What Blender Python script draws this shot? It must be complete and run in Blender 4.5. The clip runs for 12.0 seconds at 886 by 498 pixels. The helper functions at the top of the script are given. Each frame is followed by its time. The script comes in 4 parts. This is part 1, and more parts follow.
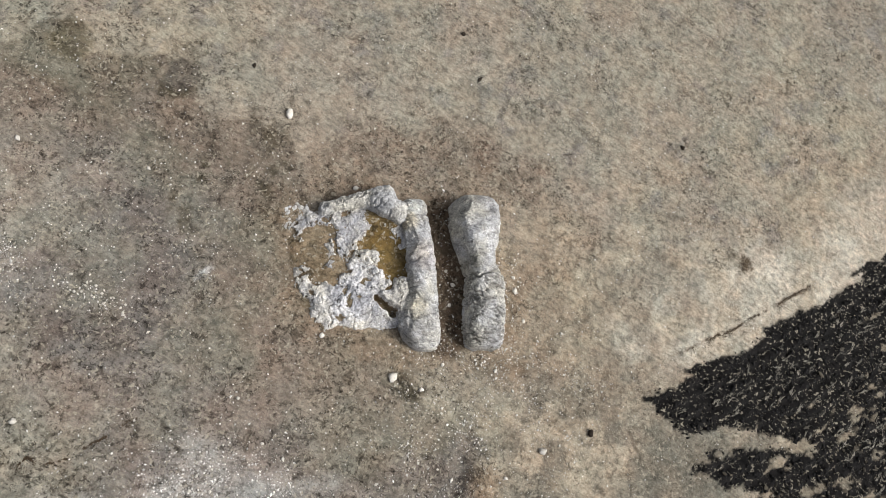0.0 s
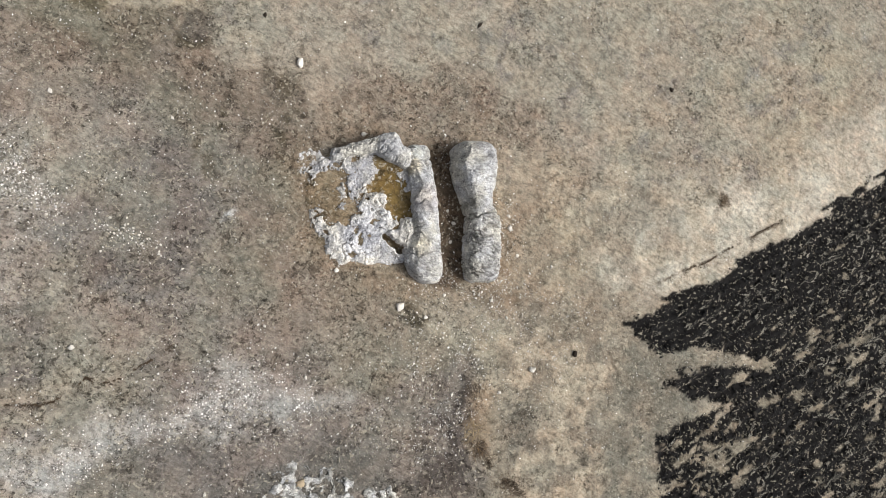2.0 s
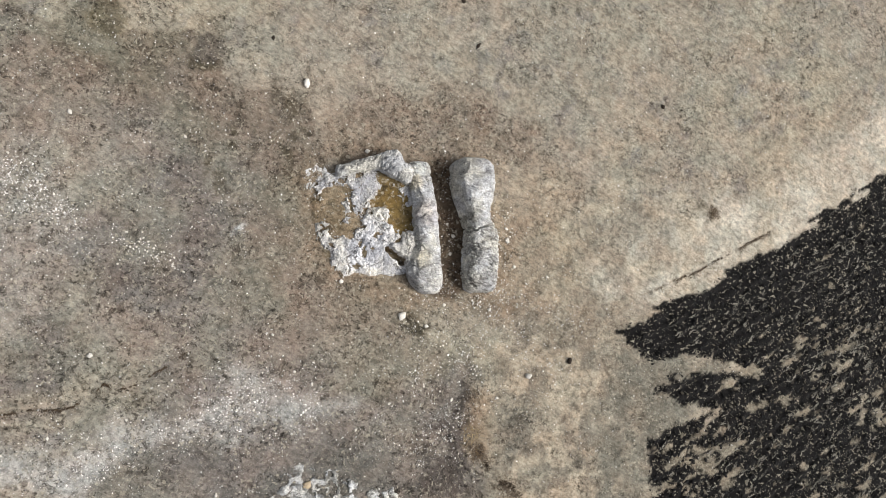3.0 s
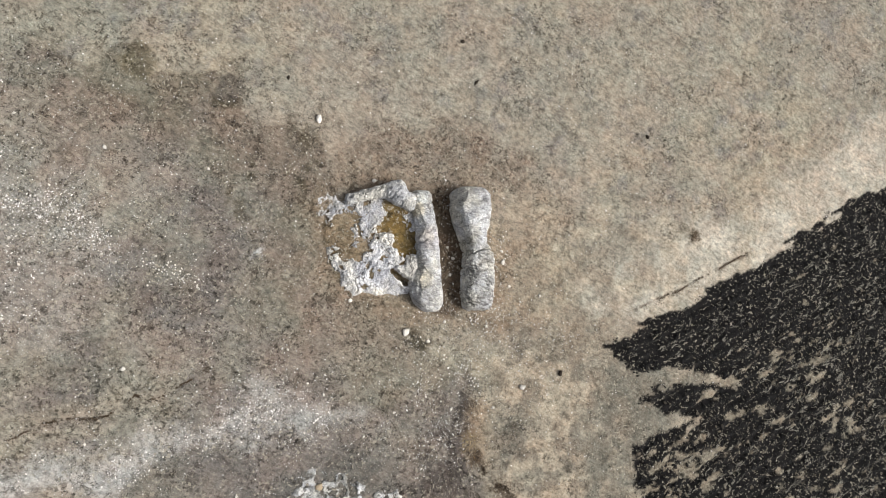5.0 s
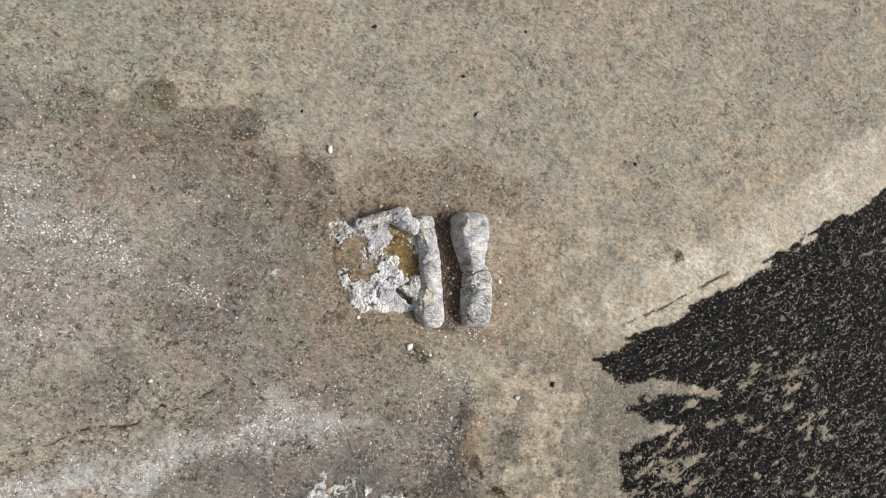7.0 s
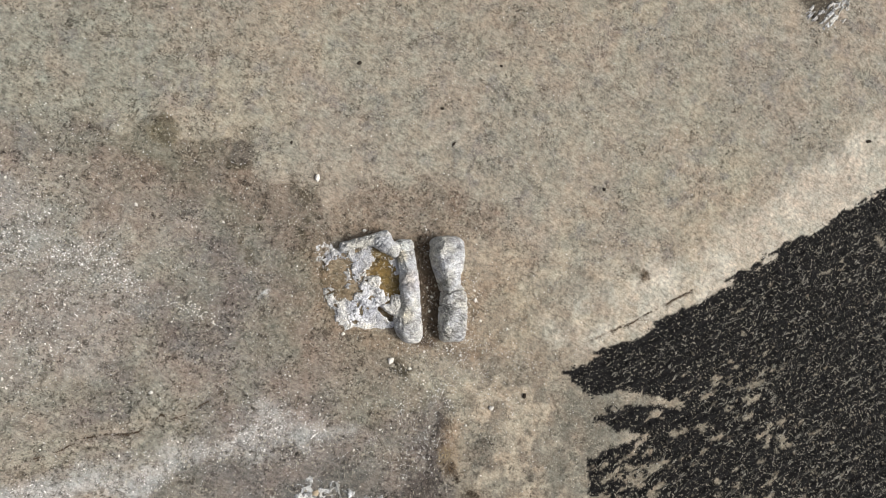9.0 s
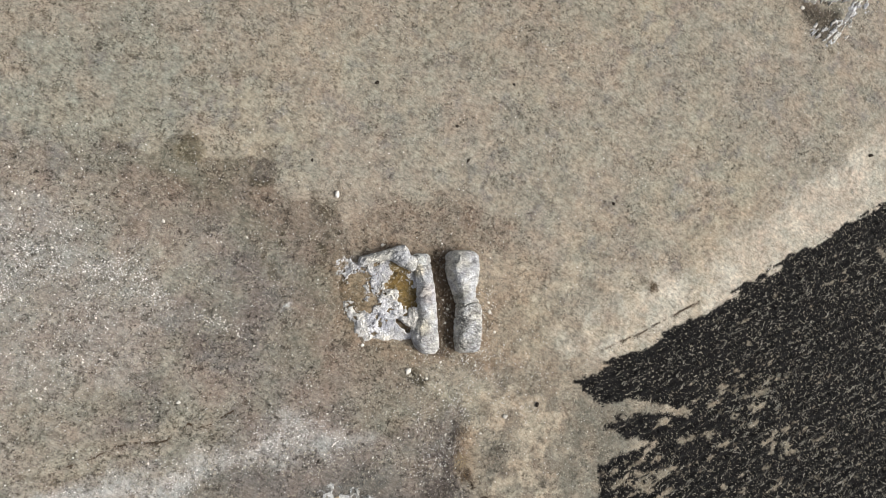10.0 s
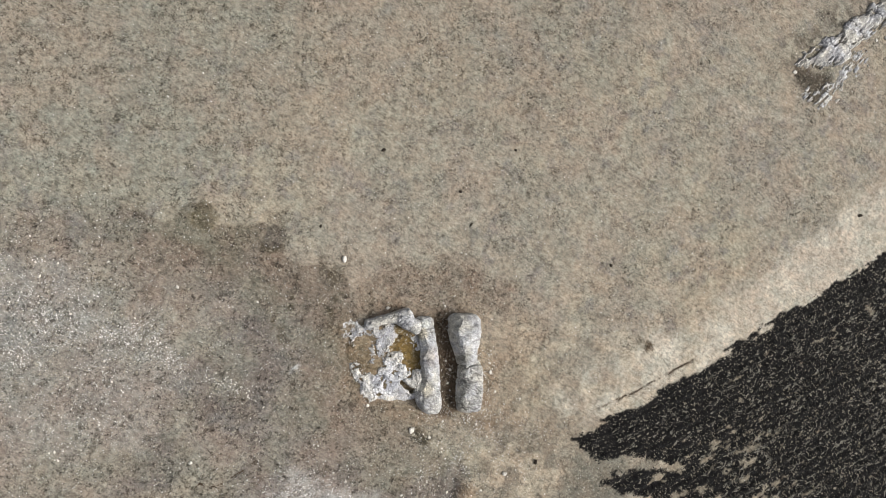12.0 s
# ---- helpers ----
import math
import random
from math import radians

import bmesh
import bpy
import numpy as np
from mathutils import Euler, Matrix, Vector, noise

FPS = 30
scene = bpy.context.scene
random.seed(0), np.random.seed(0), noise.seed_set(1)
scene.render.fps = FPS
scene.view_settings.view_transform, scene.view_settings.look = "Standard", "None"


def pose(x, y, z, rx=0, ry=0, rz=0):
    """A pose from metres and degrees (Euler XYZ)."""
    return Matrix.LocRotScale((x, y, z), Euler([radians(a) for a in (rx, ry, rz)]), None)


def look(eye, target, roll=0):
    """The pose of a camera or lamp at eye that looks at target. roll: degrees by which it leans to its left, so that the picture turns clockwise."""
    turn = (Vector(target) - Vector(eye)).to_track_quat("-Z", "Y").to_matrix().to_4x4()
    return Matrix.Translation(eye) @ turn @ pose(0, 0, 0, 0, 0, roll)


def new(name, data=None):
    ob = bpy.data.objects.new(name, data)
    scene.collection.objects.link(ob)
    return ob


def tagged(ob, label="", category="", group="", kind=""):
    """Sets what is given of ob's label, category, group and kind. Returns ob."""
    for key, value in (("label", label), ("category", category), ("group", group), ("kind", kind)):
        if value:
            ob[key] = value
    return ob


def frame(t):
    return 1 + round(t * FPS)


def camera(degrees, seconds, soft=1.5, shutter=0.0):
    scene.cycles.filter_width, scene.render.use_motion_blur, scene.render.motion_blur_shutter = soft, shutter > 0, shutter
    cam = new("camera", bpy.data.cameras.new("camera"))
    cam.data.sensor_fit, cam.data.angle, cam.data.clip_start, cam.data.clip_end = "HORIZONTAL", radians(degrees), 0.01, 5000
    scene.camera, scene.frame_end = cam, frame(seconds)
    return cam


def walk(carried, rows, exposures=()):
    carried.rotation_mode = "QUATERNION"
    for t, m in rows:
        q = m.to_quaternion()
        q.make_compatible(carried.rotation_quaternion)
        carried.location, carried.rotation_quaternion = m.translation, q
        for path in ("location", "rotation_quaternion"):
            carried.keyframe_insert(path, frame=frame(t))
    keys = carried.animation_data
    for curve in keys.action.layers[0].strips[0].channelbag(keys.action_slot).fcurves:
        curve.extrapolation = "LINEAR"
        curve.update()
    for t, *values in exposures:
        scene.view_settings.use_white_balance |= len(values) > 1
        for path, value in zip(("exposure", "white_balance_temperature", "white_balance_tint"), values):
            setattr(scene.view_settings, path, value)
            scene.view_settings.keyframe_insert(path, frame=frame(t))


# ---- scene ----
cam = camera(67.97, 12.0, soft=0.7)
# seconds, place in metres, turn in degrees (0, 0, 0 looks straight down)
PATH = [
    (0.0, -4.135, -4.364, 18.415, 13.514, -12.707, 0.000),
    (0.5, -4.261, -4.216, 18.959, 8.131, -12.649, -0.096),
    (1.0, -4.543, -3.906, 19.371, 5.130, -13.091, -0.013),
    (1.5, -4.565, -3.718, 19.912, 5.028, -12.833, 0.012),
    (2.0, -4.635, -3.583, 20.404, 5.065, -12.694, 0.013),
    (2.5, -4.707, -3.446, 20.914, 5.107, -12.577, 0.014),
    (3.0, -4.771, -3.321, 21.383, 5.171, -12.480, 0.031),
    (5.0, -5.112, -2.855, 23.350, 5.472, -12.212, 0.084),
    (5.5, -5.200, -2.714, 23.840, 5.508, -12.194, 0.103),
    (6.0, -5.329, -2.572, 24.335, 5.490, -12.190, 0.111),
    (6.5, -5.425, -2.399, 24.810, 5.455, -12.189, 0.202),
    (7.0, -5.546, -2.232, 25.298, 5.431, -12.139, 0.268),
    (9.0, -4.914, -1.492, 27.550, 5.310, -11.707, 0.444),
    (9.5, -5.279, -1.247, 27.977, 5.280, -11.618, 0.420),
    (10.0, -5.718, -0.954, 28.402, 5.251, -11.576, 0.412),
    (10.5, -5.858, -0.749, 28.823, 5.242, -11.619, 0.449),
    (11.0, -5.999, -0.187, 29.154, 5.263, -11.669, 0.572),
    (11.5, -6.135, 0.632, 29.433, 5.316, -11.706, 0.725),
    (12.0, -6.222, 1.661, 29.642, 5.398, -11.748, 0.875),
]
walk(cam, [(row[0], pose(*row[1:])) for row in PATH], [(0.0, -0.12), (1.0, -0.05), (2.0, 0.0), (9.5, 0.0), (12.0, -0.08)])

# ---- light: an even overcast sky, a broad weak sun low in the east ----
SUN_UP, SUN_FROM = 45.0, 105.0   # degrees above the horizon, degrees clockwise from +y
world = bpy.data.worlds.new("overcast_sky")
scene.world = world
world.use_nodes = True
wn = world.node_tree
sky = wn.nodes.new("ShaderNodeTexSky")
sky.sky_type = "NISHITA"
sky.sun_disc = False
sky.sun_elevation, sky.sun_rotation = radians(SUN_UP), radians(SUN_FROM)
sky.air_density, sky.dust_density, sky.ozone_density = 1.0, 6.0, 1.0
wn.nodes["Background"].inputs["Strength"].default_value = 0.098
cloud = wn.nodes.new("ShaderNodeHueSaturation")
cloud.inputs["Saturation"].default_value = 0.35
wn.links.new(sky.outputs["Color"], cloud.inputs["Color"])
wn.links.new(cloud.outputs["Color"], wn.nodes["Background"].inputs["Color"])
sun = new("sun", bpy.data.lights.new("sun", "SUN"))
sun.data.energy, sun.data.angle, sun.data.color = 2.65, radians(22), (1.0, 0.97, 0.925)
sun.matrix_world = look((30 * math.sin(radians(SUN_FROM)), 30 * math.cos(radians(SUN_FROM)), 30 * math.tan(radians(SUN_UP))), (0, 0, 0))


# ---- helpers: noise, plan shapes, meshes ----
def lin(r, g, b):
    """A colour of 0 to 255 in sRGB as a linear one."""
    c = np.array((r, g, b), float) / 255
    return np.where(c <= 0.04045, c / 12.92, ((c + 0.055) / 1.055) ** 2.4)


def vnoise(x, y, size, seed):
    """Smooth noise of 0 to 1 with bumps of that size in metres."""
    table = np.random.RandomState(seed).rand(256, 256)
    ca, sa = math.cos(seed * 1.13 + 0.4), math.sin(seed * 1.13 + 0.4)
    u, v = (x * ca - y * sa) / size + 91.7 * seed, (x * sa + y * ca) / size + 37.3 * seed
    i, j = np.floor(u).astype(int), np.floor(v).astype(int)
    a, b = u - i, v - j
    a, b = a * a * (3 - 2 * a), b * b * (3 - 2 * b)
    i, j, k, m = i % 256, j % 256, (i + 1) % 256, (j + 1) % 256
    return (table[i, j] * (1 - a) + table[k, j] * a) * (1 - b) + (table[i, m] * (1 - a) + table[k, m] * a) * b


def fbm(x, y, size, octaves, seed):
    total, weight = 0.0, 0.0
    for o in range(octaves):
        w = 0.55 ** o
        total, weight = total + w * vnoise(x, y, size / 2 ** o, seed + o), weight + w
    return total / weight


def vnoise3(p, size, seed):
    """Smooth noise of 0 to 1 in space."""
    table = np.random.RandomState(seed).rand(64, 64, 64)
    q = p / size + seed * np.array((3.7, 9.1, 5.3))
    i = np.floor(q).astype(int)
    f = q - i
    f = f * f * (3 - 2 * f)
    total = 0.0
    for a in (0, 1):
        for b in (0, 1):
            for c in (0, 1):
                w = (f[:, 0] if a else 1 - f[:, 0]) * (f[:, 1] if b else 1 - f[:, 1]) * (f[:, 2] if c else 1 - f[:, 2])
                total = total + w * table[(i[:, 0] + a) % 64, (i[:, 1] + b) % 64, (i[:, 2] + c) % 64]
    return total


def fbm3(p, size, octaves, seed):
    total, weight = 0.0, 0.0
    for o in range(octaves):
        w = 0.55 ** o
        total, weight = total + w * vnoise3(p, size / 2 ** o, seed + o), weight + w
    return total / weight


def inside(x, y, corners):
    """Metres inside (plus) or outside (minus) a plan shape."""
    best, odd = np.full(x.shape, 1e9), np.zeros(x.shape, bool)
    for (x0, y0), (x1, y1) in zip(corners, corners[1:] + corners[:1]):
        dx, dy = x1 - x0, y1 - y0
        k = np.clip(((x - x0) * dx + (y - y0) * dy) / (dx * dx + dy * dy + 1e-9), 0, 1)
        best = np.minimum(best, np.hypot(x - x0 - k * dx, y - y0 - k * dy))
        if dy:
            odd ^= ((y0 > y) != (y1 > y)) & (x < dx * (y - y0) / dy + x0)
    return np.where(odd, best, -best)


def soft(d, width):
    """0 to 1 across a border of that width."""
    k = np.clip(d / width + 0.5, 0, 1)
    return k * k * (3 - 2 * k)


def mix(a, b, k):
    return a + (b - a) * k[..., None]


def link_mesh(name, verts, faces, material, colours=None, parent=None, smooth=True):
    """One mesh object of numpy verts and equal-sided faces, with an optional colour at each vert."""
    me = bpy.data.meshes.new(name)
    n, sides = len(faces), faces.shape[1]
    me.vertices.add(len(verts))
    me.vertices.foreach_set("co", np.ascontiguousarray(verts, np.float32).ravel())
    me.loops.add(n * sides)
    me.loops.foreach_set("vertex_index", np.ascontiguousarray(faces, np.int32).ravel())
    me.polygons.add(n)
    me.polygons.foreach_set("loop_start", np.arange(n, dtype=np.int32) * sides)
    me.update(calc_edges=True)
    me.polygons.foreach_set("use_smooth", np.full(n, smooth))
    if colours is not None:
        at = me.color_attributes.new("tint", "FLOAT_COLOR", "POINT")
        at.data.foreach_set("color", (colours if colours.shape[1] == 4 else np.c_[colours, np.ones(len(verts))]).astype(np.float32).ravel())
    me.materials.append(material)
    ob = new(name, me)
    ob.parent = parent
    return ob


def grid_faces(nu, nv):
    a = (np.arange(nu - 1)[:, None] * nv + np.arange(nv - 1)[None, :]).ravel()
    return np.stack((a, a + nv, a + nv + 1, a + 1), 1)


# ---- materials ----
def material(name, rough=0.9):
    m = bpy.data.materials.new(name)
    m.use_nodes = True
    b = m.node_tree.nodes["Principled BSDF"]
    b.inputs["Roughness"].default_value = rough
    b.inputs["Specular IOR Level"].default_value = 0.2
    return m, m.node_tree, b


def noise_node(t, scale, detail=6, rough=0.6, distort=0.0, stretch=None, turn=0.0):
    n = t.nodes.new("ShaderNodeTexNoise")
    n.inputs["Scale"].default_value, n.inputs["Detail"].default_value = scale, detail
    n.inputs["Roughness"].default_value, n.inputs["Distortion"].default_value = rough, distort
    place = t.nodes.new("ShaderNodeTexCoord")
    if stretch:
        mp = t.nodes.new("ShaderNodeMapping")
        mp.inputs["Scale"].default_value = stretch
        mp.inputs["Rotation"].default_value = (0, 0, turn)
        mp.vector_type = "TEXTURE" if turn else "POINT"
        t.links.new(place.outputs["Object"], mp.inputs["Vector"])
        t.links.new(mp.outputs["Vector"], n.inputs["Vector"])
    else:
        t.links.new(place.outputs["Object"], n.inputs["Vector"])
    return n.outputs["Fac"]


def ramp(t, fac, stops):
    r = t.nodes.new("ShaderNodeValToRGB")
    r.color_ramp.elements[0].position, r.color_ramp.elements[1].position = stops[0][0], stops[-1][0]
    for k, (p, c) in enumerate(stops):
        e = r.color_ramp.elements[0] if k == 0 else r.color_ramp.elements[-1] if k == len(stops) - 1 else r.color_ramp.elements.new(p)
        e.color = (*c, 1) if hasattr(c, "__len__") else (c, c, c, 1)
    t.links.new(fac, r.inputs["Fac"])
    return r.outputs["Color"]


def blend(t, mode, a, b, fac=1.0):
    n = t.nodes.new("ShaderNodeMix")
    n.data_type, n.blend_type = "RGBA", mode
    for socket, value in ((n.inputs[0], fac), (n.inputs[6], a), (n.inputs[7], b)):
        if hasattr(value, "is_output"):
            t.links.new(value, socket)
        elif socket.name == "Factor":
            socket.default_value = value
        else:
            socket.default_value = (*value, 1)
    return n.outputs[2]


def bump(t, b, height, strength, distance):
    n = t.nodes.new("ShaderNodeBump")
    n.inputs["Strength"].default_value, n.inputs["Distance"].default_value = strength, distance
    t.links.new(height, n.inputs["Height"])
    t.links.new(n.outputs["Normal"], b.inputs["Normal"])


def tint_node(t):
    n = t.nodes.new("ShaderNodeAttribute")
    n.attribute_name = "tint"
    return n.outputs["Color"]


def times(t, a, b):
    n = t.nodes.new("ShaderNodeMath")
    n.operation, n.use_clamp = "MULTIPLY", True
    for socket, value in zip(n.inputs, (a, b)):
        if hasattr(value, "is_output"):
            t.links.new(value, socket)
        else:
            socket.default_value = value
    return n.outputs[0]


def turf_colour(t):
    """The zone's own colour with soft broad tones, fine grain, and dark dead litter in spots of many sizes, thicker where the tint's alpha says."""
    zone = t.nodes.new("ShaderNodeAttribute")
    zone.attribute_name = "tint"
    c = zone.outputs["Color"]
    c = blend(t, "MULTIPLY", c, ramp(t, noise_node(t, 1.4, 9, 0.7, 0.3), [(0.34, 0.8), (0.5, 1.02), (0.66, 1.17)]))
    c = blend(t, "MULTIPLY", c, ramp(t, noise_node(t, 4.5, 5, 0.65, 0.4), [(0.36, 0.7), (0.5, 1.02), (0.64, 1.18)]))
    c = blend(t, "MULTIPLY", c, ramp(t, noise_node(t, 6, 3, 0.6, 0.3, (1.5, 0.55, 1.0), radians(-32)), [(0.36, 0.8), (0.5, 1.02), (0.64, 1.16)]))
    hue = ramp(t, noise_node(t, 1.1, 6, 0.7), [(0.38, (0.955, 1.0, 1.02)), (0.5, (1.0, 1.0, 1.0)), (0.62, (1.045, 0.995, 0.97))])
    c = blend(t, "MULTIPLY", c, hue)
    much = t.nodes.new("ShaderNodeMath")
    much.operation = "MULTIPLY_ADD"
    t.links.new(zone.outputs["Alpha"], much.inputs[0])
    much.inputs[1].default_value, much.inputs[2].default_value = 1.3, 0.45
    clumps = ramp(t, noise_node(t, 0.9, 6, 0.7, 0.4), [(0.40, 0.3), (0.56, 1.0)])
    thick = times(t, much.outputs[0], clumps)
    for scale, detail, low, wide, dark in ((2.6, 5, 0.545, 0.05, 0.52), (6.0, 3, 0.565, 0.05, 0.36), (11.0, 2, 0.585, 0.05, 0.36)):
        spots = ramp(t, noise_node(t, scale, detail, 0.7, 0.7), [(low, 0.0), (low + wide, 1.0)])
        c = blend(t, "MULTIPLY", c, (dark * 1.02, dark, dark * 0.97), times(t, spots, thick))
    pale = ramp(t, noise_node(t, 8.5, 3, 0.6, 0.5), [(0.57, 0.0), (0.63, 0.65)])
    return blend(t, "MIX", c, lin(190, 182, 164), times(t, pale, clumps))


def ground_material(name):
    m, t, b = material(name, 0.95)
    c = blend(t, "MULTIPLY", turf_colour(t), ramp(t, noise_node(t, 26, 4, 0.65), [(0.36, 0.84), (0.5, 1.0), (0.64, 1.14)]))
    t.links.new(c, b.inputs["Base Color"])
    bump(t, b, noise_node(t, 11, 5, 0.65), 0.8, 0.05)
    return m


def grass_material():
    m, t, b = material("dry_grass", 0.8)
    geo = t.nodes.new("ShaderNodeNewGeometry")
    c = blend(t, "MULTIPLY", turf_colour(t), ramp(t, geo.outputs["Random Per Island"], [(0.0, 0.85), (1.0, 1.15)]))
    t.links.new(c, b.inputs["Base Color"])
    return m


def blade_material(name, low=0.6, high=1.4):
    m, t, b = material(name, 0.7)
    geo = t.nodes.new("ShaderNodeNewGeometry")
    c = blend(t, "MULTIPLY", tint_node(t), ramp(t, geo.outputs["Random Per Island"], [(0.0, low), (1.0, high)]))
    t.links.new(c, b.inputs["Base Color"])
    return m


def soil_material():
    m, t, b = material("black_soil", 0.85)
    geo = t.nodes.new("ShaderNodeNewGeometry")
    c = ramp(t, noise_node(t, 14, 6, 0.65), [(0.36, lin(18, 18, 19)), (0.64, lin(37, 36, 37))])
    c = blend(t, "MULTIPLY", c, ramp(t, geo.outputs["Random Per Island"], [(0.0, 0.55), (0.7, 1.0), (1.0, 1.6)]))
    t.links.new(c, b.inputs["Base Color"])
    bump(t, b, noise_node(t, 30, 5, 0.7), 0.7, 0.03)
    return m


def rock_material(name, pale, dark, crisp=0.5):
    """Weathered limestone: the tint's stains and darker creases, broad tones, blotches of lichen, sharp fine grain and
    hair cracks.
    """
    m, t, b = material(name, 0.92)
    c = ramp(t, noise_node(t, 3.2, 7, 0.7, 0.6), [(0.36, dark), (0.5, (np.array(pale) + dark) / 2), (0.64, pale)])
    c = blend(t, "MULTIPLY", c, tint_node(t))
    c = blend(t, "MULTIPLY", c, ramp(t, noise_node(t, 1.1, 4, 0.6), [(0.4, (0.96, 0.97, 1.03)), (0.6, (1.04, 1.01, 0.95))]))
    c = blend(t, "MULTIPLY", c, ramp(t, noise_node(t, 7, 9, 0.8, 1.2), [(0.39, crisp), (0.46, 0.96), (0.52, 1.04), (0.62, 1.22)]))
    c = blend(t, "MULTIPLY", c, ramp(t, noise_node(t, 22, 5, 0.75, 0.8), [(0.38, 0.55), (0.46, 1.0), (0.56, 1.08), (0.64, 1.4)]))
    c = blend(t, "MULTIPLY", c, ramp(t, noise_node(t, 5, 8, 0.75, 0.6, (0.6, 1.8, 1.0)), [(0.38, 0.6), (0.45, 1.03)]), 0.7)
    t.links.new(c, b.inputs["Base Color"])
    both = t.nodes.new("ShaderNodeMath")
    both.operation = "ADD"
    t.links.new(noise_node(t, 8, 9, 0.72, 1.2), both.inputs[0])
    t.links.new(noise_node(t, 30, 5, 0.7), both.inputs[1])
    bump(t, b, both.outputs[0], 0.9, 0.05)
    return m


def plain_material(name, a, b_, scale, rough=0.9):
    m, t, b = material(name, rough)
    c = ramp(t, noise_node(t, scale, 7, 0.65), [(0.32, a), (0.68, b_)])
    info = t.nodes.new("ShaderNodeObjectInfo")
    c = blend(t, "MULTIPLY", c, ramp(t, info.outputs["Random"], [(0.0, 0.85), (1.0, 1.15)]))
    t.links.new(c, b.inputs["Base Color"])
    bump(t, b, noise_node(t, scale * 3, 6, 0.7), 0.7, 0.03)
    return m


TURF = ground_material("dry_turf")
GRASS = grass_material()
BLADES = blade_material("dry_blades", 0.75, 1.25)
STRAW = blade_material("pale_straw")
SOIL = soil_material()
LIMESTONE = rock_material("grey_limestone", lin(229, 229, 225), lin(182, 182, 180), 0.4)
CRUST = rock_material("pitted_limestone_crust", lin(248, 248, 246), lin(220, 220, 220), 0.36)
MOSS = ground_material("mossy_soil")
PEBBLE = blade_material("limestone_gravel")
STONE = plain_material("white_limestone", lin(214, 207, 196), lin(245, 242, 235), 8)
TAN = plain_material("tan_sandstone", lin(166, 148, 124), lin(192, 176, 150), 8)
LICHEN = rock_material("lichened_bedrock", lin(240, 240, 237), lin(170, 171, 168), 0.3)
DUNG = plain_material("dark_clod", lin(42, 36, 32), lin(66, 58, 50), 20)

# ---- the ground: one sheet, dense where the stones lie, out to the horizon ----
STEP = 0.085
X0, X1, Y0, Y1 = -21.0, 28.0, -12.0, 22.0
ROW = radians(22.5)                                # way of the furrows
FIELD = [(6.25, -4.12), (7.1, -3.8), (8.0, -3.45), (7.6, -3.2), (9.3, -2.75), (10.7, -2.25), (10.75, -1.9), (12.2, -1.25), (13.8, -0.5), (16.7, 1.2), (20.4, 3.2), (24.3, 5.2), (40.0, 12.5),
         (90.0, 34.0), (90.0, -80.0), (9.5, -80.0), (7.4, -9.8), (7.25, -8.9), (7.45, -7.75), (9.0, -7.25), (10.1, -7.05), (8.9, -6.65), (7.7, -6.3), (7.85, -6.0), (9.0, -5.65), (10.9, -5.45), (10.0, -5.12), (8.7, -4.97), (7.2, -5.0), (6.7, -4.52)]
DARK = [(-60.0, 4.5), (-18.5, 5.6), (-14.5, 5.9), (-12.1, 5.2), (-11.3, 6.2), (-10.5, 6.1), (-10.4, 5.15), (-8.9, 5.2), (-8.2, 5.4), (-7.45, 5.1), (-7.2, 4.15), (-7.1, 3.75), (-5.9, 3.55), (-5.55, 3.75), (-5.35, 3.25), (-4.55, 3.05), (-4.35, 2.3),
        (-4.0, 1.5), (-3.8, -1.9), (-1.4, -3.0), (-0.6, -4.4), (1.3, -5.5), (1.0, -7.3), (1.4, -9.4), (2.0, -60.0), (-60.0, -60.0)]
PALE = [(6.0, -1.8), (8.6, -0.2), (12.5, 0.6), (16.8, 3.4), (22.0, 7.0), (40.0, 16.0), (40.0, 12.0), (24.3, 5.0), (16.8, 1.0), (10.8, -2.2), (7.0, -3.4)]
RED = [(-4.0, 2.0), (-3.2, 3.0), (-1.1, 3.9), (1.6, 3.6), (3.4, 2.9), (3.2, 1.8), (-0.2, 1.4), (-1.9, 1.6)]
HALO = [(-4.9, 1.2), (-3.2, 2.1), (2.0, 2.2), (2.6, -0.3), (2.4, -2.7), (1.0, -3.8), (-1.0, -4.0), (-3.3, -3.0), (-4.5, -1.5)]
SHADED_EARTH = [(-0.8, 1.5), (0.4, 1.7), (0.7, -0.5), (0.75, -2.7), (0.3, -3.1), (-0.4, -2.9), (-0.4, -0.5)]   # bare ground between the stones, its colour darkened for the gap's shade
BAND = [(-30.0, -11.0), (-14.1, -7.95), (-12.9, -7.6), (-11.7, -7.1), (-10.3, -6.9), (-9.0, -6.6), (-7.6, -6.1), (-6.6, -5.7), (-5.0, -5.75), (-3.6, -6.2), (-2.4, -6.5), (-3.6, -6.8), (-4.7, -6.9), (-6.2, -6.95), (-7.6, -6.8), (-8.8, -7.2), (-9.8, -7.5), (-11.6, -8.1), (-13.1, -8.8), (-16.0, -10.0)]
GREY = [(-10.6, -7.9), (-8.8, -7.1), (-5.8, -6.9), (-0.6, -7.3), (1.2, -7.4), (1.4, -9.6), (-7.3, -9.6)]
BLOTCH = [(0.7, -5.1), (1.15, -5.6), (1.3, -6.3), (0.75, -7.0), (1.1, -7.6), (1.3, -8.5), (0.9, -9.6), (-1.0, -9.5), (-0.8, -8.1), (-0.4, -6.9), (0.2, -6.0)]
DEBRIS = [(1.0, -7.9), (1.5, -8.55), (2.6, -9.4), (2.5, -9.7), (1.4, -8.95), (0.8, -8.3)]
